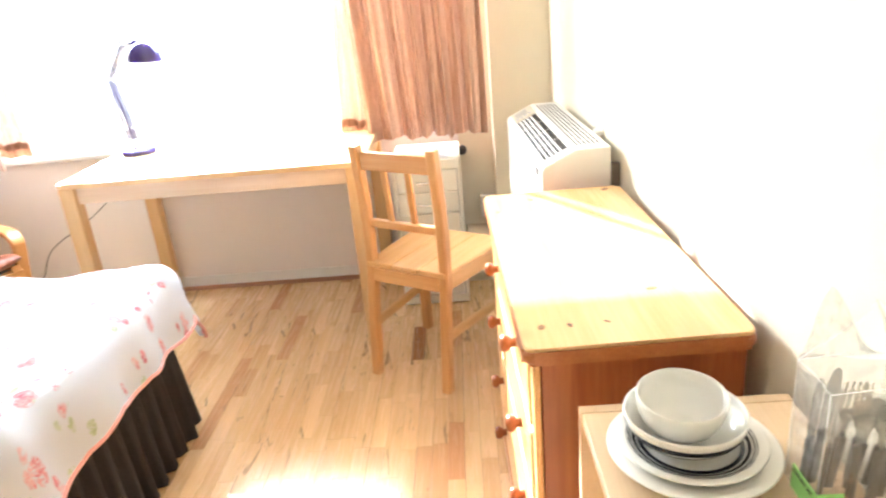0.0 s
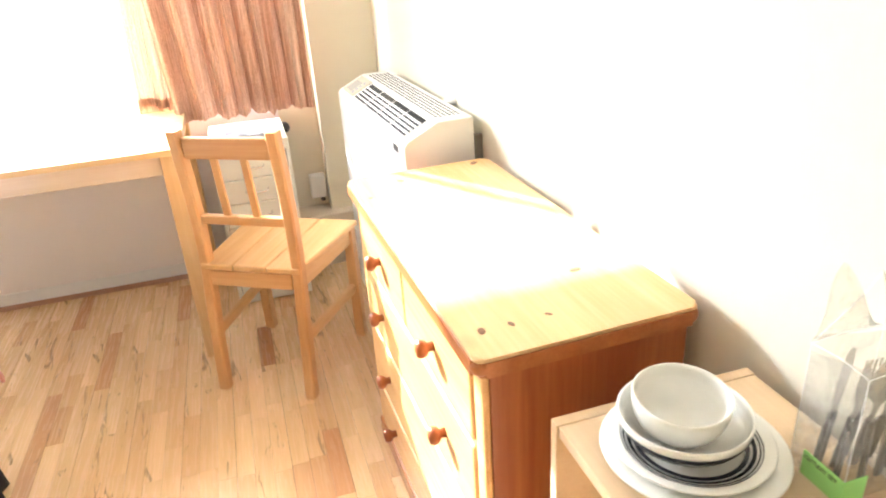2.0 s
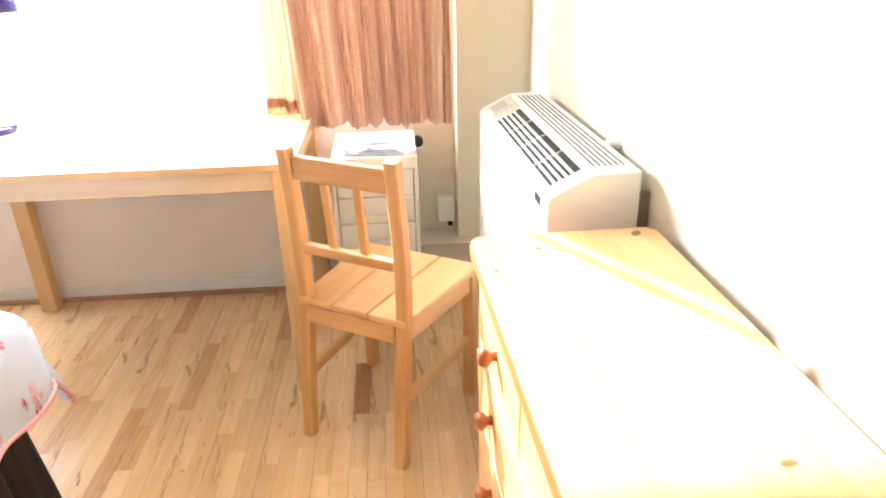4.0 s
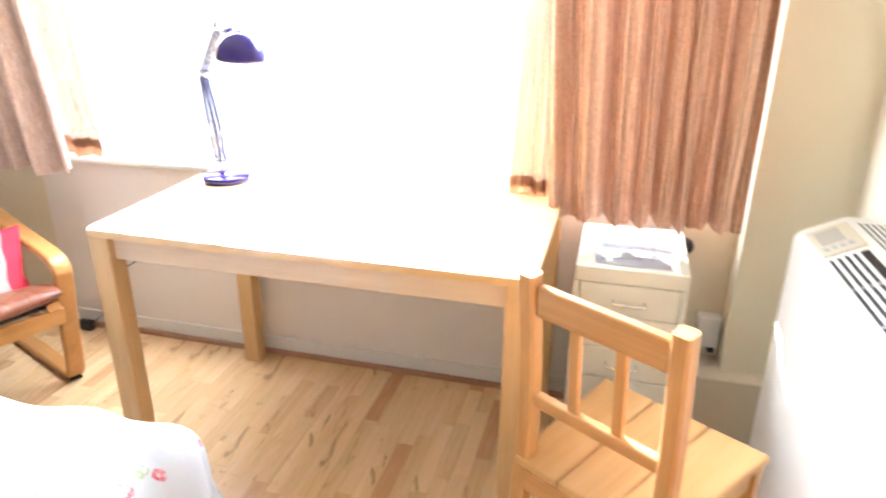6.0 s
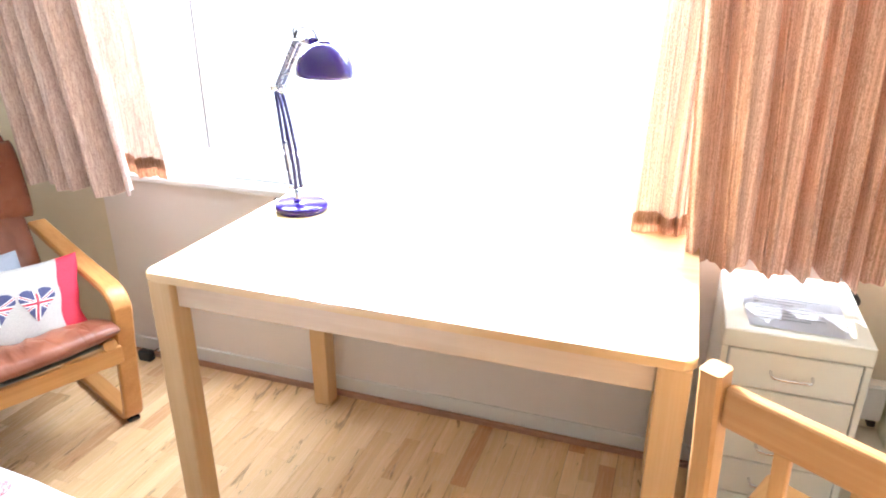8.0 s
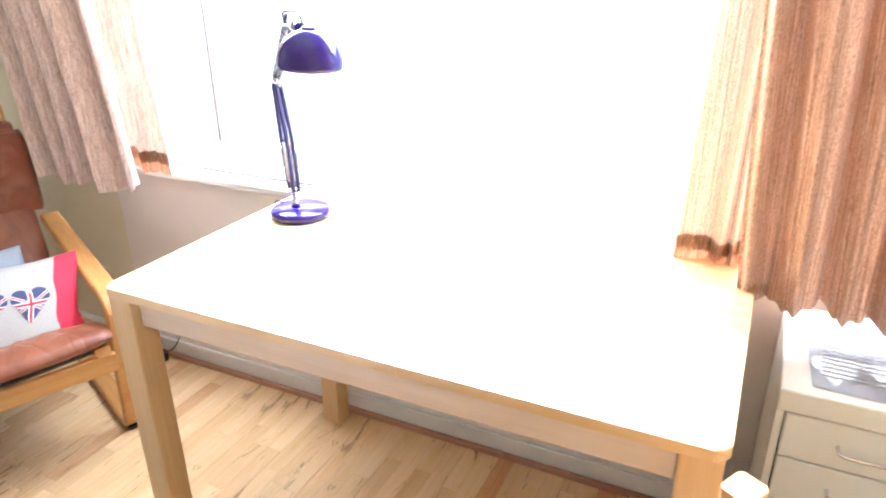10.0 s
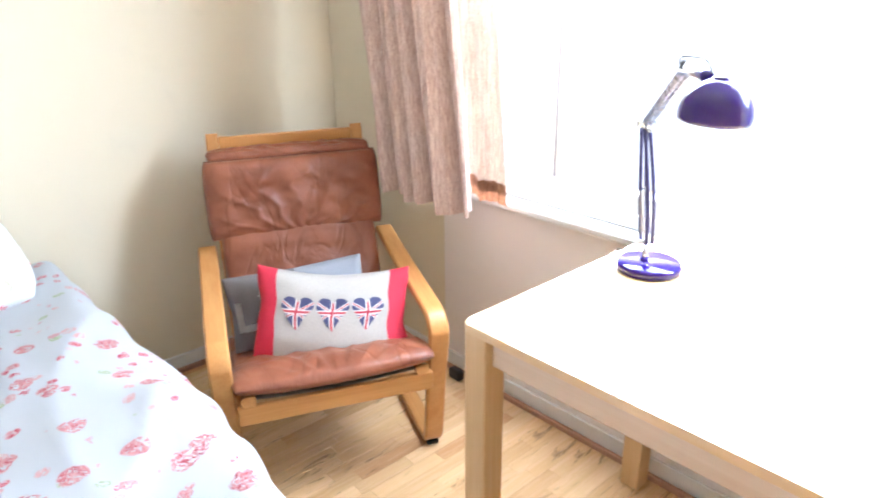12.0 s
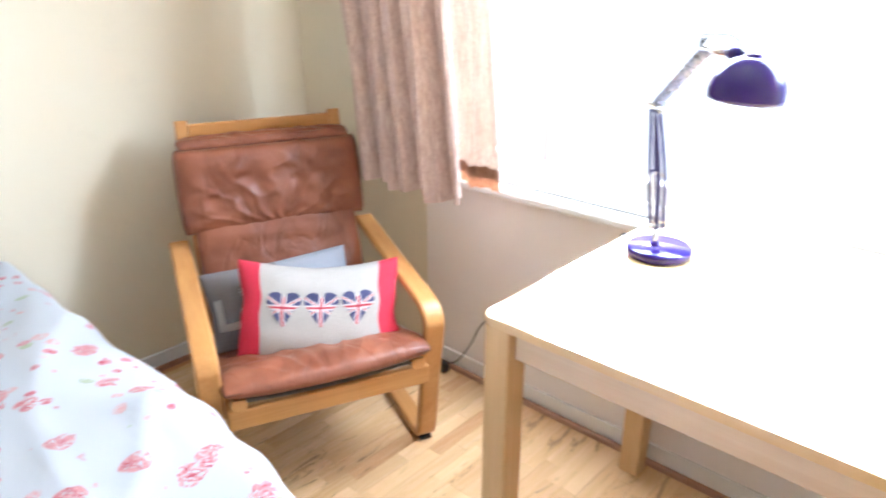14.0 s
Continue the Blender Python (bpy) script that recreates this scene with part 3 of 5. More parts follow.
def chest():
    x0, x1, y0, y1, top = 0.103, 0.495, 0.868, 1.768, 0.80
    c = thing("chest_of_drawers", "orange pine chest of drawers with turned knobs", "chest of drawers", ((x0 + x1) / 2, (y0 + y1) / 2, 0), 1.8)
    w, l = (x1 - x0) / 2, (y1 - y0) / 2
    part("top_board", slab(2 * w - 0.006, 2 * l - 0.006, top - 0.010, top, 0.016, 0.006, 3), PINE_TOP_SUNLIT, c)
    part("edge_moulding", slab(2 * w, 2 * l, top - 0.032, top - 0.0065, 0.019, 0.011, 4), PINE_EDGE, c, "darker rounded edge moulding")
    part("moulding", one_box((-w + 0.012, -l + 0.012, top - 0.042), (w - 0.004, l - 0.012, top - 0.0305), 0.006, 2), PINE, c)
    for kx, ky, r in ((0.375, 1.066, 0.010), (0.146, 0.945, 0.009), (0.196, 0.945, 0.007), (0.262, 0.948, 0.006), (0.445, 1.735, 0.013), (0.230, 1.693, 0.009), (0.132, 1.607, 0.007)):
        kb = lathe([(0.0, 0.0006), (r * 0.6, 0.0006), (r * 1.15, 0.0001)], 20, (0, 0, 0), Matrix.Diagonal((1.0, 0.6, 1.0, 1.0)))
        kb.transform(Matrix.Translation((kx - (x0 + x1) / 2, ky - (y0 + y1) / 2, top)) @ Matrix.Rotation(kx * 9, 4, "Z"))
        part("knot", kb, KNOT, c, "dark pine knot")
    bx = -w + 0.032
    for sy in (-1, 1):
        a, e = sorted((sy * (l - 0.024), sy * (l - 0.046)))
        part("side_panel", one_box((bx + 0.0, a, 0.06), (w - 0.008, e, top - 0.043), 0.003), PINE_UP_SHADED, c)
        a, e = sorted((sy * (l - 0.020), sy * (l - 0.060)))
        part("corner_post", one_box((bx - 0.014, a, 0.06), (bx - 0.001, e, top - 0.043), 0.005), PINE_FRONT_SUNLIT, c)
    part("back_panel", one_box((w - 0.02, -l + 0.047, 0.08), (w - 0.010, l - 0.047, top - 0.043)), PINE_UP_SHADED, c)
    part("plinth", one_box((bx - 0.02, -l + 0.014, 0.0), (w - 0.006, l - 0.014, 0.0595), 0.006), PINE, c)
    part("carcass", one_box((bx + 0.004, -l + 0.047, 0.062), (w - 0.022, l - 0.047, top - 0.044)), PINE_UP_SHADED, c)
    rows = [(0.605, 0.748, 2), (0.420, 0.592, 1), (0.230, 0.407, 1), (0.072, 0.217, 1)]
    for z0, z1, n in rows:
        span = 2 * l - 0.126
        for k in range(n):
            a = -l + 0.063 + span * k / n + (0.004 if k else 0)
            e = -l + 0.063 + span * (k + 1) / n - (0.004 if k < n - 1 else 0)
            d = part("drawer", one_box((bx - 0.018, a, z0), (bx + 0.003, e, z1), 0.005), PINE_FRONT_SUNLIT, c)
            for y in ((a + e) / 2,) if n == 2 else (a + span * 0.2, e - span * 0.2):
                part("knob", knob_bm((bx - 0.0175, y, (z0 + z1) / 2)), PINE_UP_SHADED, d)
    return c


chest()


# ---- fan heater cabinet on the wall ----
def heater():
    x0, x1, y0, y1 = 0.249, 0.455, 1.843, 2.700
    zf, zt = 0.850, 0.896
    h = thing("convector_unit", "white metal convector unit with slotted sloping top", "heater", ((x0 + x1) / 2, (y0 + y1) / 2, 0), 2.6)
    w, l = (x1 - x0) / 2, (y1 - y0) / 2
    prof = [(-w, 0.04), (-w, zf - 0.012), (-w + 0.008, zf), (-w + 0.094, zt - 0.004), (-w + 0.106, zt), (w, zt), (w, 0.04)]

    def shell(a, e, pr, bev=0.004):
        b = bmesh.new()
        f = [[b.verts.new((x, y, z)) for x, z in pr] for y in (a, e)]
        b.faces.new(f[0])
        b.faces.new(f[1][::-1])
        for k in range(len(pr)):
            b.faces.new((f[0][k], f[0][(k + 1) % len(pr)], f[1][(k + 1) % len(pr)], f[1][k]))
        bmesh.ops.recalc_face_normals(b, faces=b.faces[:])
        bmesh.ops.bevel(b, geom=b.edges[:], offset=bev, segments=2, profile=0.5, affect="EDGES")
        return b

    part("casing", shell(-l, l, prof), PLASTIC, h)
    part("foot_plate", one_box((-w + 0.02, -l + 0.02, 0.0), (w - 0.02, l - 0.02, 0.041)), GREYMETAL, h)
    # slots in the sloping face and bars on the flat one
    sx0, sx1 = Vector((-w + 0.008, 0, zf)), Vector((-w + 0.094, 0, zt - 0.004))
    d = (sx1 - sx0).normalized()
    n = Vector((-d.z, 0, d.x))
    ang = -math.atan2(d.z, d.x)
    long0, long1 = -l + 0.05, l - 0.20
    # solid strips, coloured dark for the shade inside the air slots
    for k in range(5):
        p = sx0 + d * (0.016 + 0.0150 * k) + n * 0.0008
        m = Matrix.Translation(p) @ Matrix.Rotation(ang, 4, "Y")
        part("slot", one_box((-0.0052, long0, -0.0012), (0.0130 if k == 4 else 0.0052, long1, 0.0012), 0.0, 1, m), DARK if k == 4 else SLOT, h, "dark air slot")
    for k in range(5):
        p = sx0 + d * (0.016 + 0.0150 * k - 0.0075) + n * 0.0024
        m = Matrix.Translation(p) @ Matrix.Rotation(ang, 4, "Y")
        part("slat", one_box((-0.0034, long0, -0.0024), (0.0034, long1, 0.0024), 0.001, 1, m), PLASTIC, h)
    for k in range(5):
        y = long0 + (long1 - long0) * k / 4
        m = Matrix.Translation(Vector((0, y, 0)) + sx0 + d * 0.048 + n * 0.0016) @ Matrix.Rotation(ang, 4, "Y")
        part("cross_bar", one_box((-0.040, -0.0016, -0.0012), (0.044, 0.0016, 0.0012), 0.0, 1, m), PLASTIC, h)
    # grey strips on the flat top, again shade put into the colour
    for k in range(6):
        x = -w + 0.116 + 0.0135 * k
        part("slot", one_box((x - 0.0028, -l + 0.05, zt - 0.002), (x + 0.0028, l - 0.05, zt + 0.0008)), SLOT_PALE, h)
    m = Matrix.Translation(sx0 + d * 0.05 + n * 0.002 + Vector((0, l - 0.11, 0))) @ Matrix.Rotation(ang, 4, "Y")
    pan = part("control_panel", one_box((-0.042, -0.072, -0.003), (0.046, 0.075, 0.003), 0.002, 2, m), PANEL, h, "cream control panel")
    part("display", one_box((-0.030, -0.020, 0.003), (0.020, 0.055, 0.0042), 0.001, 1, m), PANEL_GREY, pan, "grey label field")
    for k in range(4):
        part("button", one_box((-0.034 + 0.017 * k, -0.052, 0.003), (-0.023 + 0.017 * k, -0.036, 0.006), 0.001, 1, m), PRINT, pan)
    part("wall_cap", lathe([(0.0, 0.0), (0.024, 0.0), (0.022, 0.012), (0.012, 0.020), (0.0, 0.022)], 24, (w + 0.022, -l + 0.235, zt - 0.012)), PLASTIC, h, "round white pipe cap")
    part("badge", one_box((-w - 0.0015, -l + 0.060, zf - 0.042), (-w + 0.002, -l + 0.108, zf - 0.022), 0.001), DARK, h, "small dark maker plate")
    part("wall_bracket", one_box((w - 0.001, -l + 0.012, 0.60), (w + 0.030, -l + 0.03, zt - 0.055), 0.002), GREYMETAL, h, "grey metal fixing bracket")
    return h


PANEL_GREY = plain("grey_label", (0.42, 0.40, 0.35), 0.6)
PANEL = plain("cream_panel", (0.60, 0.55, 0.43), 0.5)
SLOT = plain("slot_shadow", (0.03, 0.03, 0.033), 0.7)
SLOT_PALE = plain("slot_grey", (0.13, 0.13, 0.13), 0.6)
heater()


# ---- drawer cabinet under the curtain ----
def drawer_cabinet():
    c = thing("drawer_cabinet", "narrow cream metal drawer cabinet with papers on top", "cabinet", (-0.1285, 2.740, 0))
    w, l, top = 0.149, 0.352, 0.685
    part("top_panel", one_box((-w, -0.004, top - 0.045), (w, l, top), 0.004), STEEL_CREAM, c)
    for sx in (-1, 1):
        a, b = sorted((sx * w, sx * (w - 0.014)))
        part("side_panel", one_box((a, 0, 0.008), (b, l, top - 0.046), 0.002), STEEL_CREAM, c)
    part("back_panel", one_box((-w + 0.015, l - 0.006, 0.03), (w - 0.015, l - 0.002, top - 0.047)), STEEL_CREAM, c)
    part("inner_frame", one_box((-w + 0.0145, 0.02, 0.027), (w - 0.0145, l - 0.008, top - 0.047)), SLOT_PALE, c)
    part("plinth", one_box((-w + 0.0145, 0.001, 0.008), (w - 0.0145, 0.018, 0.046), 0.002), STEEL_CREAM, c)
    for k in range(6):
        z1 = top - 0.048 - 0.098 * k
        d = part("drawer", one_box((-w + 0.017, -0.001, z1 - 0.094), (w - 0.017, 0.022, z1), 0.003), STEEL_CREAM, c)
        pts = smooth_path([(-0.042, -0.001, z1 - 0.046), (-0.040, -0.016, z1 - 0.048), (-0.028, -0.022, z1 - 0.050), (0.028, -0.022, z1 - 0.050), (0.040, -0.016, z1 - 0.048), (0.042, -0.001, z1 - 0.046)], 4)
        part("handle", tube(pts, 0.0035, 8), CHROME, d, "chrome wire handle")
    for sx in (-1, 1):
        for y in (0.03, l - 0.03):
            part("foot", lathe([(0.0, 0.0), (0.016, 0.0), (0.016, 0.026), (0.0, 0.026)], 16, (sx * (w - 0.03), y, 0)), DARK, c)
    return c


drawer_cabinet()


# ---- curtains ----
def curtain(name, label, x0, x1, y, z0, pleats, depth, seed, lean=0.0, mat=None, main=None, sway=0.0):
    c = thing(name, label, "curtain", ((x0 + x1) / 2, y, z0))
    rng = random.Random(seed)
    ph = [rng.uniform(0, 6.28) for _ in range(4)]
    w = (x1 - x0) / 2
    top = 2.24 - z0

    def at(u, v, off=0.0):
        h = v * top
        k = u * pleats * 2 * math.pi
        flare = 1.0 - 0.04 * v
        s1 = abs(math.sin(k / 2 + 1.3 * math.sin(u * 7 + ph[0]) + 0.35 * math.sin(v * 2.2 + ph[3])))
        a = -depth * ((1.0 - 0.2 * v) * (2 * s1 ** 0.55 - 1) + 0.25 * math.sin(2.3 * k + ph[1] + 1.5 * v) + 0.4 * math.sin(0.53 * k + ph[2]) + 0.5 * noise.noise(Vector((u * pleats * 1.4, v * 2.5, seed))))
        x = (-w + 2 * w * u) * flare - lean * v * (1 - u) - sway * v + 0.006 * math.sin(k * 0.7 + 3 * v + ph[3])
        return (x, a + off, h + (0.007 * math.sin(0.4 * k + ph[1]) + 0.002 * math.sin(k)) * (1 - v))

    part("drape", sheet(lambda u, v: at(u, (0.02 + 0.98 * v) if mat else v), pleats * 26, 40), mat or main or CURTAIN, c)
    if mat:
        part("hem", sheet(lambda u, v: at(u, 0.045 * v - 0.002, -0.003), pleats * 18, 3, 0.004), HEM, c, "folded stitched hem")
    return c


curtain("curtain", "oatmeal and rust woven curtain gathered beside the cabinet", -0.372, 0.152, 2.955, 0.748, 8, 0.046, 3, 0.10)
curtain("curtain", "thin backlit edge of the rust woven curtain", -0.512, -0.374, 3.03, 0.774, 3, 0.014, 8, -0.06, CURTAIN_THIN_BACKLIT)
curtain("curtain", "woven curtain gathered behind the armchair, coloured pinkish for room light", -2.56, -2.085, 2.970, 0.740, 6, 0.042, 5, 0.0, None, CURTAIN_PINK_LIT, 0.17)
curtain("curtain", "thin backlit edge of the pinkish woven curtain", -2.130, -1.972, 3.0, 0.797, 3, 0.012, 9, 0.0, CURTAIN_THIN_PINK_BACKLIT, None, 0.17)
solid("curtain_rail", one_box((-2.75, 2.95, 2.235), (0.30, YW + 0.0, 2.275), 0.004), WHITE, "white curtain rail above the window", "rail", S)


# ---- bed ----
BX, BY0, BY1 = -0.97, 0.60, 1.92


def bed():
    b = thing("bed", "double bed with black pleated valance", "bed", ((XL + BX) / 2, (BY0 + BY1) / 2, 0))
    w, l = (BX - XL) / 2 - 0.01, (BY1 - BY0) / 2
    part("bed_base", one_box((-w, -l + 0.02, 0.05), (w - 0.03, l - 0.02, 0.32), 0.02), VALANCE, b)
    part("mattress", one_box((-w, -l, 0.325), (w - 0.005, l, 0.53), 0.05, 4), MATTRESS, b)
    for sx in (-1, 1):
        for sy in (-1, 1):
            part("leg", lathe([(0.0, 0.0), (0.025, 0.0), (0.03, 0.06), (0.0, 0.06)], 16, (sx * (w - 0.12), sy * (l - 0.12), 0)), DARK, b)
    # the skirt hangs round the foot and both sides
    path = [(-w, l + 0.005), (w - 0.06, l + 0.005), (w + 0.005, l - 0.06), (w + 0.005, -l + 0.06), (w - 0.06, -l - 0.005), (-w, -l - 0.005)]
    seg = [Vector(p) for p in path]
    lens = [(q - p).length for p, q in zip(seg, seg[1:])]
    total = sum(lens)

    def at(u, v):
        s = u * total
        for p, q, ln in zip(seg, seg[1:], lens):
            if s <= ln + 1e-6:
                d = (q - p) / ln
                n = Vector((-d.y, d.x))
                pt = p + d * s
                break
            s -= ln
        k = u * total / 0.075 * 2 * math.pi
        o = (0.006 + 0.016 * v) * (math.sin(k + 0.8 * math.sin(u * 41)) + 0.4 * math.sin(2.1 * k + u * 13)) + 0.018 * v
        pt = pt + n * o
        return (pt.x, pt.y, 0.36 - 0.352 * v)

    part("valance", sheet(at, 700, 8), VALANCE, b, "black gathered cotton skirt")
    return b


bed()


def duvet():
    d = thing("duvet", "pale duvet with pink and red roses, pulled over the bed", "duvet", ((XL + BX) / 2, (BY0 + BY1) / 2, 0.545))
    w, l = (BX - XL) / 2, (BY1 - BY0) / 2
    r, hang = 0.075, 0.225

    def at(u, v):
        a = -w + 0.10 + u * (2 * w - 0.10 + hang)
        b = -l - hang + v * (2 * l + 2 * hang)
        ea = max(0.0, a - (w - 0.02))
        eb = max(0.0, abs(b) - (l - 0.02))
        e = math.hypot(ea, eb)
        p = Vector((min(a, w - 0.02), max(-l + 0.02, min(l - 0.02, b)), 0.045))
        wr = noise.noise(Vector((a * 3.1, b * 3.1, 1.7))) * 0.022 + noise.noise(Vector((a * 8.0, b * 7.0, 4.0))) * 0.010 + (1 - abs(noise.noise(Vector((a * 2.2 + b * 1.5, b * 4.5, 9.0))))) ** 6 * 0.012
        ridge = 0.012 * math.exp(-((b - 0.62 - 0.08 * math.sin(a * 6)) / 0.06) ** 2)
        p.z += wr + ridge + 0.02 * math.exp(-(((a + 0.95) / 0.25) ** 2))
        if e > 0:
            ang = min(e / r, math.pi / 2)
            fold = 0.011 * math.sin((b if ea > eb else a) * 24.0 + 2.0 * noise.noise(Vector((a * 3, b * 3, 0)))) * min(1.0, e / 0.2)
            out = r * math.sin(ang) + max(0.0, e - r * math.pi / 2) * 0.16 + fold
            p.x += out * ea / e
            p.y += out * math.copysign(eb / e, b) + (0.05 * math.exp(-((a + 0.05) / 0.35) ** 2) * min(1, eb / 0.1) if b > 0 else 0.0)
            p.z -= r * (1 - math.cos(ang)) + max(0.0, e - r * math.pi / 2) * (0.98 if e < hang * 1.02 else 0.98)
        return p

    part("cover", sheet(at, 130, 110, 0.012), DUVET, d)
    part("hem", tube([at(1.0, k / 160) for k in range(161)], 0.006, 6), HEMPINK, d, "narrow pink stitched edge")
    return d


duvet()


def pillow(at, turn, tilt, seed):
    p = thing("pillow", "plump pillow in pale rose-printed cotton", "pillow", at, turn)

    def puffy(q, u, v, side):
        q = q + Vector((0, 0, 0.016 * noise.noise(Vector((u * 2.2, v * 2.2, seed))) + 0.008 * noise.noise(Vector((u * 6.0, v * 5.0, seed)))))
        k = 1 - 0.16 * (u * v) ** 2
        q = Vector((q.x * k, q.y * k, q.z))
        return Matrix.Rotation(radians(tilt), 3, "Y") @ q

    part("cover", pad(0.44, 0.66, 0.22, puffy), DUVET, p)
    return p


pillow((-2.87, 1.55, 0.690), 2.0, 20.0, 1.0)
pillow((-2.87, 0.87, 0.690), -3.0, 20.0, 6.0)


# ---- armchair ----
ARM = (-2.206, 2.472, 67.0)


def armchair():
    """Local x across, y to the back, z up."""
    a = thing("armchair", "bentwood armchair with worn brown leather cushion", "armchair", (ARM[0], ARM[1], 0), ARM[2])
    for sx in (-1, 1):
        x0, x1 = sorted((sx * 0.283, sx * 0.345))
        p = smooth_path([(0, 0.50, 0.018), (0, 0.25, 0.018), (0, 0.03, 0.018), (0, -0.018, 0.030), (0, -0.038, 0.075), (0, -0.062, 0.24), (0, -0.098, 0.42), (0, -0.100, 0.465), (0, -0.070, 0.497), (0, 0.0, 0.512), (0, 0.22, 0.537), (0, 0.42, 0.563), (0, 0.53, 0.578)], 6)
        part("arm_frame", strip([(q.y, q.z) for q in p], x0, x1, 0.027, 0.006), BENT, a)
        part("rubber_foot", one_box((x0 + 0.012, -0.03, 0.0), (x1 - 0.012, 0.01, 0.012), 0.003), DARK, a, "black rubber foot")
        y0, y1 = sorted((sx * 0.230, sx * 0.270))
        q = smooth_path([(0, -0.139, 0.363), (0, 0.12, 0.300), (0, 0.30, 0.268), (0, 0.39, 0.290), (0, 0.44, 0.39), (0, 0.53, 0.65), (0, 0.605, 0.88), (0, 0.628, 0.957)], 6)
        part("seat_frame", strip([(k.y, k.z) for k in q], y0, y1, 0.028, 0.005), BENT, a)
        part("spacer", one_box((min(sx * 0.271, sx * 0.282), -0.09, 0.30), (max(sx * 0.271, sx * 0.282), -0.055, 0.36)), BENT_X, a)
    part("front_rail", one_box((-0.282, -0.140, 0.290), (0.282, -0.120, 0.348), 0.004), BENT_X, a)
    part("top_rail", one_box((-0.229, 0.604, 0.893), (0.229, 0.626, 0.948), 0.004), BENT_X, a)
    part("back_rail", one_box((-0.229, 0.455, 0.40), (0.229, 0.475, 0.46), 0.004), BENT_X, a)
    part("webbing", sheet(lambda u, v: (-0.23 + 0.46 * u, -0.139 + 0.42 * v, 0.368 - 0.090 * v - 0.010 * math.sin(math.pi * u)), 16, 10, 0.012), WEB, a, "grey canvas webbing")

    def run(sections, thick, wx, seed, crease, front=0.0):
        """A cushion along a (y, z) line."""
        pts = smooth_path([(0, y, z) for y, z in sections], 10)
        m = len(pts) - 1

        def shape(p, u, v, side):
            s = (v + 1) / 2 * m
            k = min(int(s), m - 1)
            c = pts[k].lerp(pts[k + 1], s - k)
            t = (pts[k + 1] - pts[k]).normalized()
            n = Vector((0, -t.z, t.y))
            edge = (1 - u ** 4) * (1 - v ** 4)
            wr = 0.008 * noise.noise(Vector((u * 2.5, v * 3.0, seed + side)))
            # creases that fan out from the middle of the lower seam
            turn = math.atan2(u * 1.3, v + 1.35) + 0.16 * noise.noise(Vector((u * 2.2, v * 2.2, seed)))
            fan = (1.0 - 2.2 * abs(math.sin(11.0 * turn)) ** 0.7) * crease * (0.35 + 0.65 * abs(noise.noise(Vector((turn * 3.0, v * 1.4, seed + 9))) * 2.0))
            fan += crease * 0.8 * math.sin(u * 17 + v * 9 * (1 if u > 0 else -1) + 3 * noise.noise(Vector((u * 3, v * 3, seed + 5)))) * abs(u)
            lip = max(0.0, -v) ** 3 * front
            x = u * wx / 2 * (1 + 0.012 * (1 - v * v) - 0.020 * v ** 8)
            return Vector((x + 0.006 * noise.noise(Vector((v * 4, seed, 0))), c.y - lip * (1 - u * u) * 0.030, c.z - lip * (1 - u * u) * 0.014)) + n * (p.z + (wr + fan) * edge)
        return pad(wx, 1.0, thick, shape, 96, 60, 5.0, 0.42)

    def piping(sections, wx, r=0.004):
        pts = smooth_path([(0, y, z) for y, z in sections], 10)
        m = len(pts) - 1
        half = [wx / 2 * (1 + 0.012 * (1 - (2 * k / m - 1) ** 2) - 0.020 * (2 * k / m - 1) ** 8) - 0.001 for k in range(m + 1)]
        loop = [Vector((-h, p.y, p.z)) for p, h in zip(pts, half)] + [Vector((wx / 2 * 0.965 * k / 6, pts[-1].y, pts[-1].z)) for k in range(-5, 6)] + [Vector((h, p.y, p.z)) for p, h in zip(reversed(pts), reversed(half))]
        return tube(loop, r, 6)

    seat_line = [(-0.150, 0.406), (-0.06, 0.396), (0.08, 0.345), (0.24, 0.305), (0.37, 0.305)]
    back_line = [(0.365, 0.395), (0.430, 0.54), (0.475, 0.67)]
    head_line = [(0.462, 0.630), (0.492, 0.752), (0.520, 0.885)]
    c = part("seat_cushion", run(seat_line, 0.060, 0.575, 1.0, 0.005, 0.45), LEATHER, a, "creased brown leather seat cushion")
    part("piping", piping([(y, z) for y, z in seat_line[::-1]], 0.574), LEATHER_DARK, c)
    c = part("back_cushion", run(back_line, 0.080, 0.52, 4.0, 0.0015), LEATHER, a, "worn brown leather back cushion")
    part("piping", piping(back_line, 0.518), LEATHER_DARK, c)
    c = part("headrest", run(head_line, 0.095, 0.585, 7.0, 0.0075), LEATHER, a, "creased brown leather headrest")
    part("piping", piping(head_line, 0.584), LEATHER_DARK, c)
    part("headrest_flap", run([(0.525, 0.882), (0.560, 0.900), (0.598, 0.892)], 0.034, 0.545, 9.0, 0.003), LEATHER, a)
    return a


BENT_X = wood("honey_bentwood_across", (0.62, 0.32, 0.105), (0.50, 0.23, 0.065), 0.33, 0, 0.05)
armchair()


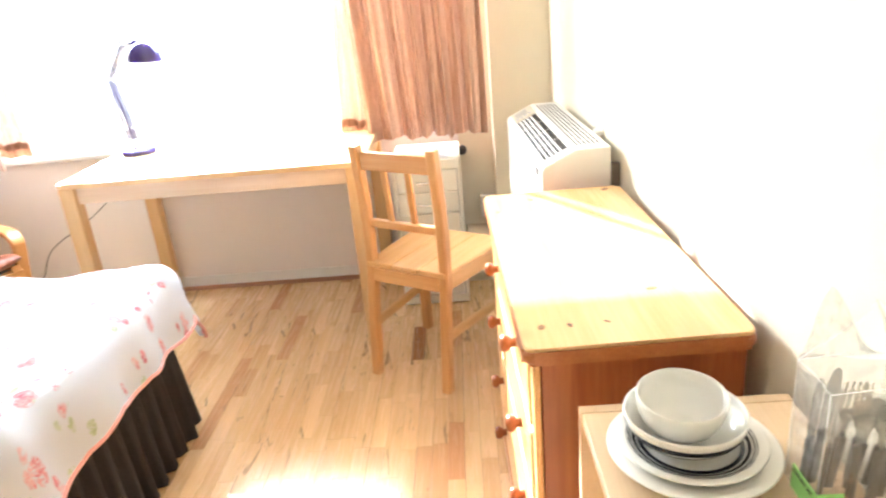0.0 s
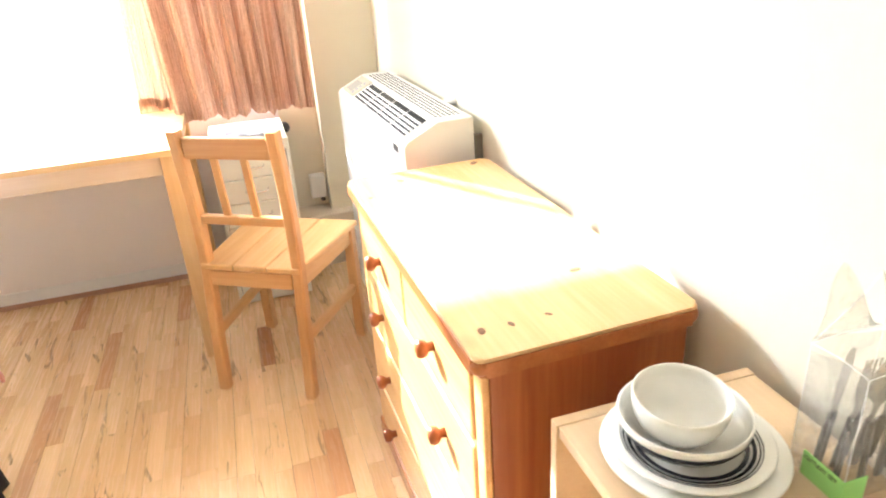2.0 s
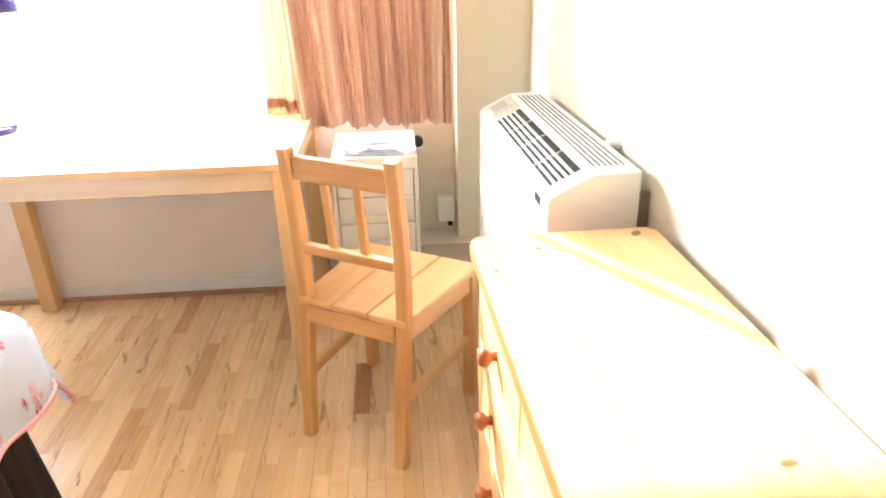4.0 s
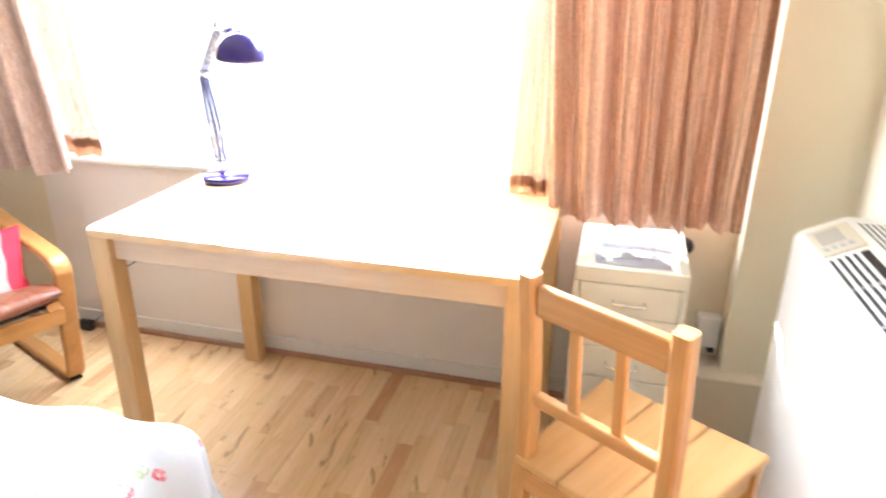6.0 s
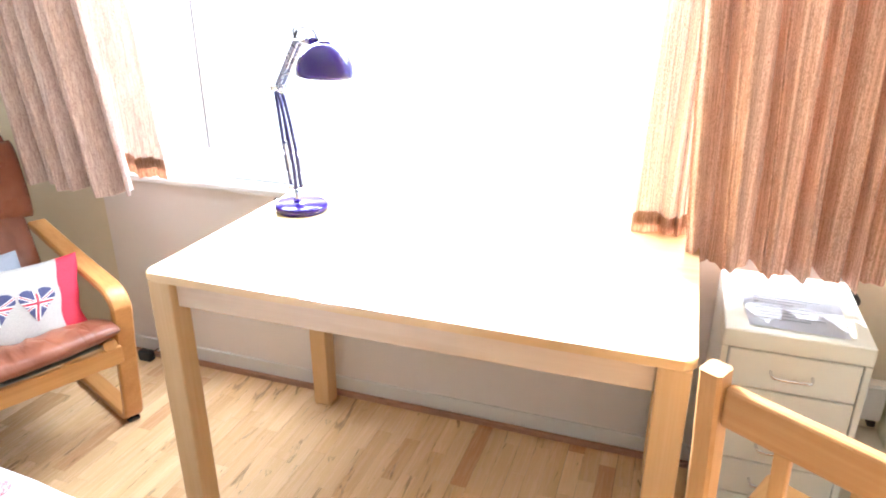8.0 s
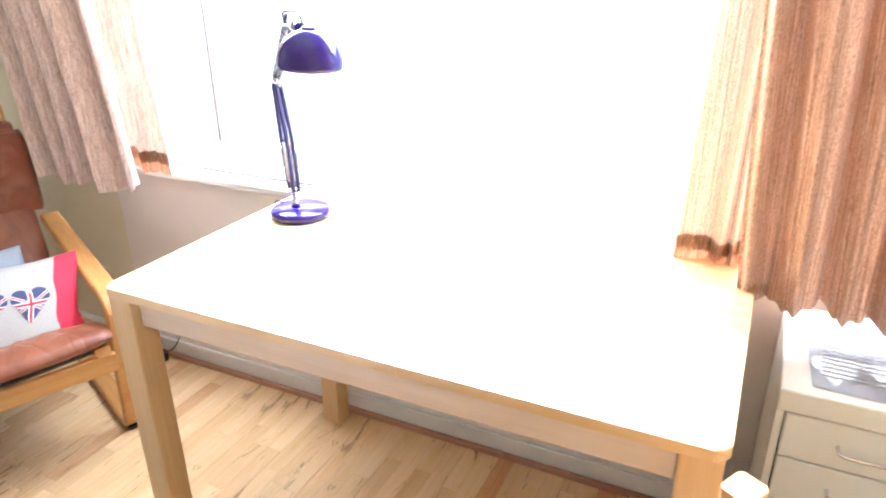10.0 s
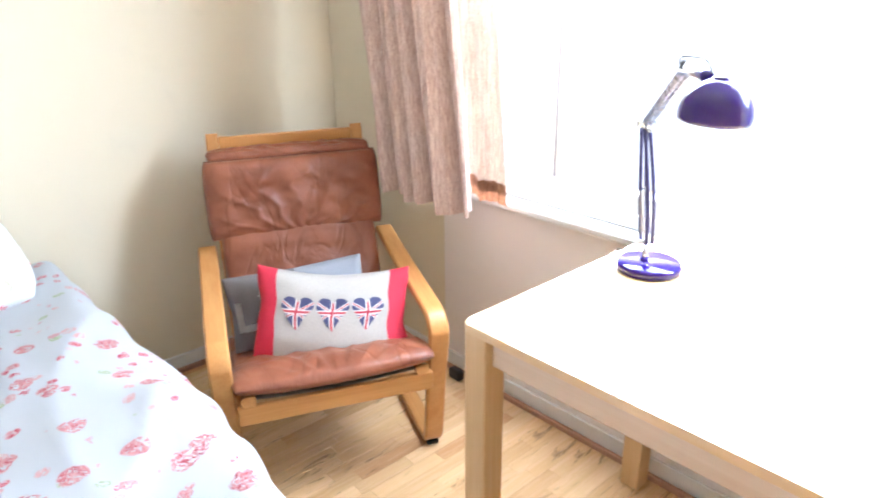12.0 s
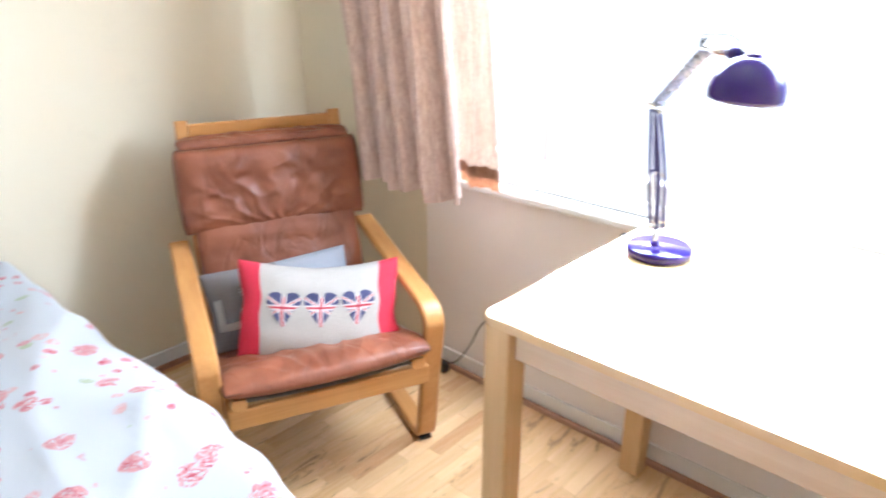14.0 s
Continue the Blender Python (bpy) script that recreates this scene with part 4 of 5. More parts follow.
def flag_hearts(surface, size, centres):
    """Heart-shaped flag prints as three thin layers of cells on a surface, one bmesh a colour."""
    out = []
    n = 64
    for cx, cy in centres:
        bm = bmesh.new()
        h = size * 1.2 / n
        pts = {}
        for i in range(n):
            for j in range(n):
                a, b = (i + 0.5) / n * 2.4 - 1.2, (j + 0.5) / n * 2.4 - 1.2
                lobe = (abs(a) - 0.5) ** 2 + (b - 0.42) ** 2 < 0.27
                point = -1.05 < b <= 0.45 and abs(a) < 1.02 * (1 - (0.45 - b) / 1.5) ** 0.82
                if not (lobe or point):
                    continue
                dg = min(abs(a * 0.62 - b), abs(a * 0.62 + b))
                if abs(a) < 0.09 or abs(b) < 0.09:
                    k = 2
                elif abs(a) < 0.155 or abs(b) < 0.155:
                    k = 1
                elif dg < 0.045:
                    k = 2
                elif dg < 0.105:
                    k = 1
                else:
                    k = 0
                vs = []
                for p in ((i, j), (i + 1, j), (i + 1, j + 1), (i, j + 1)):
                    if p not in pts:
                        pts[p] = bm.verts.new(surface(cx + (p[0] - n / 2) * h, cy + (p[1] - n / 2) * h))
                    vs.append(pts[p])
                bm.faces.new(vs).material_index = k
        out.append(bm)
    return out


def flag_cushion():
    m = pose(ARM[0], ARM[1], 0, 0, 0, ARM[2]) @ pose(0.036, 0.108, 0.468, 0, 0, -12) @ pose(0, 0, 0, 57, 0, 0) @ pose(0, 0, 0, 0, 0, -4)
    w, d, h = 0.475, 0.285, 0.12
    c = thing("cushion", "linen cushion with three flag hearts and red ends", "cushion")
    c.matrix_basis = m

    def lump(p, u, v, side):
        p = p + Vector((0, 0, 0.004 * noise.noise(Vector((u * 3, v * 3, side * 2.0)))))
        p.x += 0.010 * noise.noise(Vector((v * 2.0, u, 3.0)))
        p.y += 0.012 * u * u - 0.012 * (1 - u * u) - (0.014 * (1 - u * u) if v < 0 else 0.0) * abs(v)
        return p

    def piece(test):
        b = pad(w, d, h, None, 60, 24, 2.4, 0.55)
        bmesh.ops.delete(b, geom=[f for f in b.faces if not test(f.calc_center_median().x)], context="FACES")
        for q in b.verts:
            q.co = lump(q.co.copy(), q.co.x / (w / 2), q.co.y / (d / 2), 1 if q.co.z > 0 else -1)
        return b

    part("cover", piece(lambda x: abs(x) <= 0.170), LINEN, c)
    part("end_panel", piece(lambda x: x < -0.170), RED, c, "quilted red cotton end")
    part("end_panel", piece(lambda x: x > 0.170), RED, c, "quilted red cotton end")

    def surface(x, y):
        u, v = max(-1, min(1, x / (w / 2))), max(-1, min(1, y / (d / 2)))
        k = (max(0.0, 1 - abs(u) ** 2.4) * max(0.0, 1 - abs(v) ** 2.4)) ** 0.55
        p = lump(Vector((x, y, h / 2 * k + 0.003)), u, v, 1)
        return p + Vector((0, 0, 0.0018))

    for b in flag_hearts(surface, 0.096, ((-0.105, 0.006), (0.0, 0.006), (0.105, 0.006))):
        o = part("print", b, NAVY, c, "flag-patterned heart print")
        o.data.materials.append(PRINTWHITE)
        o.data.materials.append(PRINTRED)
    return c


def grey_cushion():
    m = pose(ARM[0], ARM[1], 0, 0, 0, ARM[2]) @ pose(-0.045, 0.262, 0.450, 60, 0, 0) @ pose(0, 0, 0, 0, 0, 3)
    c = thing("cushion", "grey and pale blue cushion with white flower print", "cushion")
    c.matrix_basis = m
    w, d, h = 0.46, 0.25, 0.10

    def piece(test):
        b = pad(w, d, h, None, 40, 24, 2.4, 0.55)
        bmesh.ops.delete(b, geom=[f for f in b.faces if not test(f.calc_center_median().x)], context="FACES")
        return b

    part("cover", piece(lambda x: x < 0.0), GREYCLOTH, c)
    part("panel", piece(lambda x: x >= 0.0), PALEBLUE, c, "pale blue cotton half")

    def up(x, y, o=0.0025):
        u, v = min(1, abs(x) / (w / 2)), min(1, abs(y) / (d / 2))
        return Vector((x, y, h / 2 * ((1 - u ** 2.4) * (1 - v ** 2.4)) ** 0.55 + 0.003 + o))

    def patch(x0, x1, y0, y1):
        return sheet(lambda u, v: up(x0 + (x1 - x0) * u, y0 + (y1 - y0) * v), 10, 10, 0.001)

    part("print", patch(-0.205, -0.185, -0.06, 0.035), PRINTWHITE, c, "white printed bar")
    part("print", patch(-0.185, -0.09, -0.062, -0.040), PRINTWHITE, c, "white printed bar")
    for fx, fy in ((-0.115, 0.045), (-0.10, 0.005), (-0.125, -0.015)):
        b = bmesh.new()
        b.faces.new([b.verts.new(up(fx + (0.009 + 0.007 * math.cos(8 * q * math.pi / 32)) * math.cos(q * math.pi / 32), fy + (0.009 + 0.007 * math.cos(8 * q * math.pi / 32)) * math.sin(q * math.pi / 32), 0.004)) for q in range(64)])
        part("print", b, PRINTWHITE, c, "white daisy print")
    return c


flag_cushion()
grey_cushion()


# ---- desk lamp ----
def desk_lamp():
    bx, by, bz = -1.418, 2.886, 0.786
    lamp = thing("desk_lamp", "violet-blue swing-arm desk lamp with dome shade", "lamp", (bx, by, bz))

    def L(x, y, z):
        return Vector((x - bx, y - by, z - bz))

    part("base", lathe([(0.0, 0.0), (0.070, 0.0), (0.076, 0.003), (0.076, 0.016), (0.072, 0.021), (0.0, 0.023)], 48), BLUE, lamp)
    part("base_post", lathe([(0.0, 0.022), (0.012, 0.022), (0.008, 0.035), (0.007, 0.060), (0.0, 0.060)], 20, (-0.012, -0.002, 0)), CHROME, lamp)
    lo, mid, top, head, dome = L(-1.432, 2.886, 0.852), L(-1.484, 2.924, 1.108), L(-1.340, 2.803, 1.256), L(-1.262, 2.742, 1.266), L(-1.216, 2.706, 1.243)
    side = Vector((0.82, -0.57, 0.0))
    across = Vector((0.57, 0.82, 0.0))
    part("lower_bracket", tube([lo - across * 0.022, lo + across * 0.022], 0.006, 10), CHROME, lamp)
    for k in (-1, 1):
        for o in (-0.010, 0.012):
            arm = smooth_path([lo + side * (o * 1.5) + across * 0.007 * k, lo.lerp(mid, 0.45) + side * (o * 2.0 + 0.004) + across * 0.007 * k, mid + side * o + across * 0.006 * k], 8)
            part("lower_arm", tube(arm, 0.0050, 8), ARM_BLUE, lamp)
    part("arm_clip", tube([lo.lerp(mid, 0.47) - side * 0.02, lo.lerp(mid, 0.47) + side * 0.028], 0.004, 8), CHROME, lamp)
    for k in (-1, 1):
        n = 140
        a, e = lo.lerp(mid, 0.08) + across * 0.008 * k, lo.lerp(mid, 0.46) + across * 0.008 * k
        d = (e - a).normalized()
        p, q = d.orthogonal().normalized(), d.cross(d.orthogonal().normalized())
        part("spring", tube([a.lerp(e, i / n) + 0.0052 * (math.cos(i * 0.9) * p + math.sin(i * 0.9) * q) for i in range(n + 1)], 0.0014, 5), CHROME, lamp, "chrome coil spring")
    part("middle_plate", tube([mid - side * 0.026, mid + side * 0.026], 0.004, 8), CHROME, lamp)
    elbow = mid + Vector((0, 0, 0.012))
    part("elbow", tube([elbow - across * 0.022, elbow + across * 0.022], 0.008, 12), CHROME, lamp)
    for k in (-1, 1):
        for o in (-0.008, 0.010):
            part("upper_arm", tube([elbow + side * o + across * 0.006 * k, top + side * o + across * 0.006 * k], 0.0046, 8), CHROME_BLUE, lamp)
    part("upper_plate", tube([elbow.lerp(top, 0.35) - side * 0.02, elbow.lerp(top, 0.35) + side * 0.03], 0.0035, 8), CHROME, lamp)
    part("head_joint", tube([top - side * 0.012, top.lerp(head, 0.5), head], 0.009, 12), CHROME, lamp)
    part("wing_nut", tube([top + Vector((0, 0, 0.004)) - side * 0.02, top + Vector((0, 0, 0.026))], 0.004, 8), DARK, lamp)
    aim = Matrix.Rotation(radians(4), 4, "Y")
    part("socket", lathe([(0.0, 0.055), (0.012, 0.055), (0.016, 0.052), (0.018, 0.047), (0.020, 0.044), (0.0, 0.042)], 28, dome - Vector((0, 0, 0.028)), aim), BLUE, lamp)
    part("collar", tube([head - side * 0.016 + Vector((0, 0, 0.002)), head + side * 0.022 + Vector((0, 0, -0.010))], 0.013, 14), BLUE, lamp)
    R = 0.066
    turns = [k * 1.72 / 16 for k in range(17)]
    outer = [(R * math.sin(a), R * math.cos(a) - 0.014) for a in turns]
    inner = [((R - 0.0025) * math.sin(a), (R - 0.0025) * math.cos(a) - 0.014) for a in reversed(turns)]
    sh = part("shade", lathe(outer + inner, 48, dome - Vector((0, 0, 0.028)), aim), BLUE, lamp)
    part("bulb", lathe([(0.0, -0.008), (0.014, -0.004), (0.024, 0.008), (0.022, 0.024), (0.013, 0.040), (0.013, 0.055)], 24, dome - Vector((0, 0, 0.028)), aim), CHINA, sh, "white glass bulb")
    cord = smooth_path([top + side * -0.012, top + Vector((-0.012, 0.004, 0.028)), top + Vector((0.02, -0.012, 0.034)), head + Vector((0.0, 0, 0.024)), head + Vector((0.028, -0.018, -0.012))], 8)
    part("cord", tube(cord, 0.0022, 6), DARK, lamp, "thin black cord")
    cable = smooth_path([Vector((-0.06, 0.045, 0.006)), Vector((-0.105, 0.055, 0.004)), Vector((-0.132, 0.060, -0.012)), Vector((-0.20, 0.16, -0.16)), Vector((-0.40, 0.19, -0.33)), Vector((-0.66, 0.20, -0.49)), Vector((-0.74, 0.20, -0.62)), Vector((-0.80, 0.20, -0.71)), Vector((-0.86, 0.198, -0.752))], 10)
    part("cable", tube(cable, 0.0025, 6), DARK, lamp, "thin black mains cable")
    part("plug", one_box((-0.910, 0.180, -0.786), (-0.850, 0.214, -0.742), 0.009, 3), DARK, lamp, "black mains plug")
    return lamp


ARM_BLUE = plain("dark_blue_tube", (0.035, 0.03, 0.11), 0.35, 0.0, 0.02, 60.0, 0.0)
CHROME_BLUE = plain("blue_steel_tube", (0.32, 0.34, 0.46), 0.28, 0.7, 0.02, 60.0, 0.0)
desk_lamp()


# ---- shelf unit with dishes ----
TOPZ = 0.752


def shelf_unit():
    x0, x1, y0, y1 = 0.192, 0.508, 0.296, 0.768
    c = thing("shelf_unit", "small pale veneered shelf unit with open front", "shelf", ((x0 + x1) / 2, (y0 + y1) / 2, 0))
    w, l, t = (x1 - x0) / 2, (y1 - y0) / 2, 0.018
    part("side_panel", one_box((-w, l - t, 0), (w, l, TOPZ), 0.0015), SHELFWOOD, c)
    part("side_panel", one_box((-w, -l, 0), (w, -l + t, TOPZ), 0.0015), SHELFWOOD, c)
    part("top_board", one_box((-w + 0.003, -l + t + 0.0005, TOPZ - t - 0.001), (w - 0.002, l - t - 0.0005, TOPZ - 0.001), 0.0015), SHELFWOOD, c)
    part("back_panel", one_box((w - 0.012, -l + t + 0.0005, 0.03), (w - 0.006, l - t - 0.0005, TOPZ - t - 0.002)), SHELFWOOD, c)
    for z in (0.04, 0.39):
        part("shelf_board", one_box((-w + 0.006, -l + t + 0.0005, z), (w - 0.013, l - t - 0.0005, z + t), 0.0015), SHELFWOOD, c)
    return c


shelf_unit()


def plate(at, r, rise, bands, label, tilt=0.0):
    p = thing("plate", label, "plate", at, 0.0, "stacked plates")
    m = Matrix.Rotation(radians(tilt), 4, "X")
    prof = [(0.0, 0.003), (r * 0.62, 0.003), (r * 0.70, 0.005), (r * 0.97, rise), (r, rise + 0.002), (r * 0.985, rise + 0.004), (r * 0.70, 0.010), (r * 0.60, 0.0075), (0.0, 0.0075)]
    part("dish", lathe(prof, 64, (0, 0, 0), m), CHINA, p)
    part("foot_ring", lathe([(r * 0.50, 0.003), (r * 0.50, 0.0), (r * 0.56, 0.0), (r * 0.56, 0.003)], 48, (0, 0, 0), m), CHINA, p)
    for a, b in bands:
        def h(q):
            return 0.0082 + (0.0018 if q < 0.70 else 0.0018 + (q - 0.70) / 0.285 * (rise + 0.004 - 0.010))
        part("band", lathe([(r * a, h(a) + 0.0012), (r * b, h(b) + 0.0012)], 64, (0, 0, 0), m), BAND, p, "black glazed ring")
    return p


def bowl(at, r, hgt, bands, label, turn=None):
    p = thing("bowl", label, "bowl", at, 0.0, "stacked bowls")
    m = turn if turn is not None else Matrix()
    out, inn = [], []
    for k in range(13):
        u = k / 12
        rad = r * (0.42 + 0.58 * math.sin(u * math.pi / 2) ** 0.85)
        out.append((rad, 0.004 + (hgt - 0.004) * (1 - math.cos(u * math.pi / 2)) ** 0.9))
    inn = [(a - 0.0035, b + (0.004 if n < 9 else 0.0)) for n, (a, b) in enumerate(out)]
    part("body", lathe([(0.0, 0.004)] + out + [(r - 0.0015, hgt + 0.0015)] + inn[::-1] + [(0.0, 0.008)], 64, (0, 0, 0), m), CHINA, p)
    part("foot_ring", lathe([(r * 0.36, 0.006), (r * 0.36, 0.0), (r * 0.42, 0.0), (r * 0.44, 0.006)], 48, (0, 0, 0), m), CHINA, p)
    for a, b in bands:
        zs = [o for o in out if a <= o[1] / hgt <= b]
        if len(zs) > 1:
            part("band", lathe([(x + 0.0008, z) for x, z in zs], 64, (0, 0, 0), m), BAND, p, "black glazed ring")
    return p


DX, DY = 0.322, 0.640
plate((DX, DY, TOPZ), 0.112, 0.014, (), "large white china plate under a striped plate")
plate((DX - 0.002, DY + 0.004, TOPZ + 0.0095), 0.098, 0.015, ((0.64, 0.70), (0.725, 0.775), (0.80, 0.82), (0.84, 0.852)), "white china plate with black rings")
bowl((DX - 0.008, DY + 0.012, TOPZ + 0.019), 0.080, 0.044, ((0.20, 0.50), (0.52, 0.80)), "wide white china bowl with black rings outside")
bowl((DX - 0.012, DY + 0.018, TOPZ + 0.029), 0.059, 0.058, (), "plain white china bowl on top of the stack", Matrix.Rotation(radians(4), 4, "X"))


# ---- cutlery pack ----
def cutlery_pack():
    px, py = 0.474, 0.552
    c = thing("cutlery_pack", "clear plastic pack full of steel cutlery", "cutlery", (px, py, TOPZ))
    w, d, h = 0.051, 0.038, 0.168
    rim = [(-w, d), (w, d), (w, -d), (-w, -d)]
    for (ax, ay), (bx, by) in zip(rim, rim[1:] + rim[:1]):
        part("film_side", sheet(lambda u, v: (ax + (bx - ax) * u, ay + (by - ay) * u, 0.001 + v * (h + 0.008 * math.sin(u * 3 + ax * 90)) + 0.0), 8, 14, 0.0006), film_m, c, "clear plastic film")
    peak = 0.095
    part("film_flap", sheet(lambda u, v: (-w + 2 * w * u + v * (0.25 - u) * w, d + 0.012 * v * math.sin(u * 5), h + 0.001 + v * peak * (1 - abs(u - 0.45) * 1.5) + 0.004 * math.sin(u * 11) * v), 14, 8, 0.0006), film_m, c, "creased open plastic flap")
    part("film_flap", sheet(lambda u, v: (w + 0.003 * math.sin(v * 4) - 0.020 * v * u, -d + 2 * d * u, h + 0.001 + u * v * 0.075), 10, 8, 0.0006), film_m, c, "creased open plastic flap")
    part("film_crease", tube(smooth_path([(w, -d, h), (w - 0.006, 0.0, h + 0.034), (w - 0.018, d, h + 0.074)], 6), 0.0009, 6), FILM_EDGE, c, "folded plastic edge")
    part("film_crease", tube(smooth_path([(w - 0.018, d, h + 0.074), (0.012, d + 0.003, h + 0.045), (-w, d, h)], 6), 0.0007, 6), FILM_EDGE, c, "folded plastic edge")
    for x, y in rim:
        part("film_crease", tube([(x, y, 0.001), (x, y, h)], 0.0004, 6), FILM_EDGE, c, "folded plastic corner")
    for (ax, ay), (bx, by) in zip(rim, rim[1:] + rim[:1]):
        part("film_crease", tube([(ax, ay, h), ((ax + bx) / 2, (ay + by) / 2, h + 0.004), (bx, by, h)], 0.0004, 6), FILM_EDGE, c, "folded plastic edge")
    part("card", one_box((-w - 0.002, -d - 0.0015, 0.0), (-w + 0.030, -d - 0.0005, 0.034), 0.0, 1, Matrix.Shear("XZ", 4, (0.0, 0.0))), GREEN, c, "bright green card label")
    part("card", one_box((-w - 0.0016, -d, 0.0), (-w - 0.0006, d * 0.5, 0.034)), GREEN, c, "bright green card label")
    words = bpy.data.curves.new("label_text", "FONT")
    words.body, words.size, words.extrude = "CUTLERY SET", 0.0078, 0.0002
    words.materials.append(DARK)
    text = new("label_text", words)
    text.parent = c
    text.matrix_local = Matrix.Translation((-w - 0.0018, d * 0.45, 0.024)) @ Matrix(((0, 0, -1, 0), (-1, 0, 0, 0), (0, 1, 0, 0), (0, 0, 0, 1)))

    def place(x, y, lean_x, lean_y, turn):
        return pose(x, y, 0.002, lean_y, lean_x, turn)

    def handle(bm, m):
        join(bm, one_box((-0.0065, -0.003, 0.0), (0.0065, 0.003, 0.085), 0.0028, 2, m))
        return bm

    def blade(outline, m, t=0.0016, cup=0.0):
        b = bmesh.new()
        n = len(outline) - 1
        rows = []
        for z, hw in outline:
            rows.append([b.verts.new(m @ Vector((hw * q, cup * (1 - q * q) * (hw / 0.018), z))) for q in (-1, -0.5, 0, 0.5, 1)])
        for p, q in zip(rows, rows[1:]):
            for j in range(4):
                b.faces.new((p[j], p[j + 1], q[j + 1], q[j])).smooth = True
        bmesh.ops.solidify(b, geom=b.faces[:], thickness=t)
        return b

    SPOON = [(0.080, 0.004), (0.100, 0.0035), (0.112, 0.006), (0.122, 0.014), (0.135, 0.0185), (0.148, 0.0175), (0.158, 0.011), (0.163, 0.003)]
    KNIFE = [(0.080, 0.005), (0.090, 0.008), (0.120, 0.0095), (0.150, 0.0095), (0.168, 0.006), (0.173, 0.001)]
    for x, y, lx, ly, tn, kind in ((-0.034, 0.012, -3, 4, 30, "knife"), (-0.028, -0.012, 2, 3, 50, "knife"), (-0.022, 0.02, 4, 2, 10, "knife"), (-0.010, 0.010, 4, 4, 0, "fork"), (0.000, -0.016, 2, -2, 20, "fork"), (0.008, 0.006, 6, 3, -10, "spoon"), (0.018, -0.018, 8, -4, 12, "spoon"), (0.028, 0.010, 6, 4, -25, "spoon"), (0.014, 0.022, -2, 4, 35, "spoon"), (0.030, -0.010, 5, -3, -5, "spoon")):
        m = place(x * 1.25, y, lx, ly, tn) @ Matrix.Diagonal((1.0, 1.0, 0.96 if kind == "knife" else 0.92 if kind == "fork" else 0.74 + 4.0 * (0.03 - x), 1.0))
        b = bmesh.new()
        if kind == "fork":
            join(b, blade([(0.080, 0.004), (0.105, 0.0035), (0.118, 0.010), (0.130, 0.0125)], m))
            for q in (-1, -0.34, 0.34, 1):
                join(b, one_box((q * 0.0105 - 0.0016, -0.0008, 0.129), (q * 0.0105 + 0.0016, 0.0008, 0.172), 0.0006, 1, m))
        else:
            join(b, blade(SPOON if kind == "spoon" else KNIFE, m, 0.0016, 0.006 if kind == "spoon" else 0.0))
        k = part(kind, b, STEEL, c, "shiny steel " + kind)
        part("handle", handle(bmesh.new(), m), DARKGREY, k, "dark plastic handle")
    return c


DARKGREY = plain("dark_grey_plastic", (0.15, 0.125, 0.11), 0.3)
FILM_EDGE = plain("cloudy_plastic", (0.74, 0.73, 0.70), 0.3)
cutlery_pack()


# ---- papers, corner boxing and small fittings ----
def papers():
    p = thing("papers", "printed white sheets lying on the drawer cabinet", "paper", (-0.135, 2.910, 0.6868))
    for k, (x, y, r) in enumerate(((0.0, 0.0, 3.0), (0.012, -0.01, -2.0))):
        def leaf(u, v):
            q = Matrix.Rotation(radians(r), 3, "Z") @ Vector((-0.10 + 0.20 * u, -0.14 + 0.28 * v, 0))
            return (q.x + x, q.y + y, 0.0005 + 0.0016 * k + 0.006 * (v ** 4) * (0.5 + 0.5 * math.sin(u * 3)))
        part("sheet", sheet(leaf, 8, 10, 0.0006), PAPER, p)
    for k in range(11):
        part("text_bar", one_box((-0.075, 0.055 - 0.016 * k, 0.0032), (0.07 - 0.03 * (k % 3), 0.059 - 0.016 * k, 0.0040), 0.0, 1, Matrix.Rotation(radians(-2), 4, "Z")), PRINT, p)
    return p


papers()
solid("corner_boxing", one_box((0.185, 3.045, -0.005), (0.60, YW + 0.004, H + 0.004), 0.003), WALL, "cream painted pipe boxing in the corner", "boxing", S)
solid("low_boxing", one_box((0.030, 2.985, -0.004), (0.440, YW + 0.003, 0.245), 0.006), BOXING, "beige pipe boxing along the floor", "boxing", S)
sock = thing("wall_socket", "white plastic wall socket box with black plug", "socket", (0.143, 3.139, 0.345))
part("back_box", one_box((-0.035, -0.040, -0.055), (0.035, 0.0, 0.055), 0.005), PLASTIC, sock)
part("face_plate", one_box((-0.032, -0.044, -0.05), (0.032, -0.0405, 0.05), 0.002), PLASTIC, sock)
part("plug", one_box((0.006, -0.040, -0.074), (0.026, -0.0, -0.056), 0.004), DARK, sock, "small black plug")
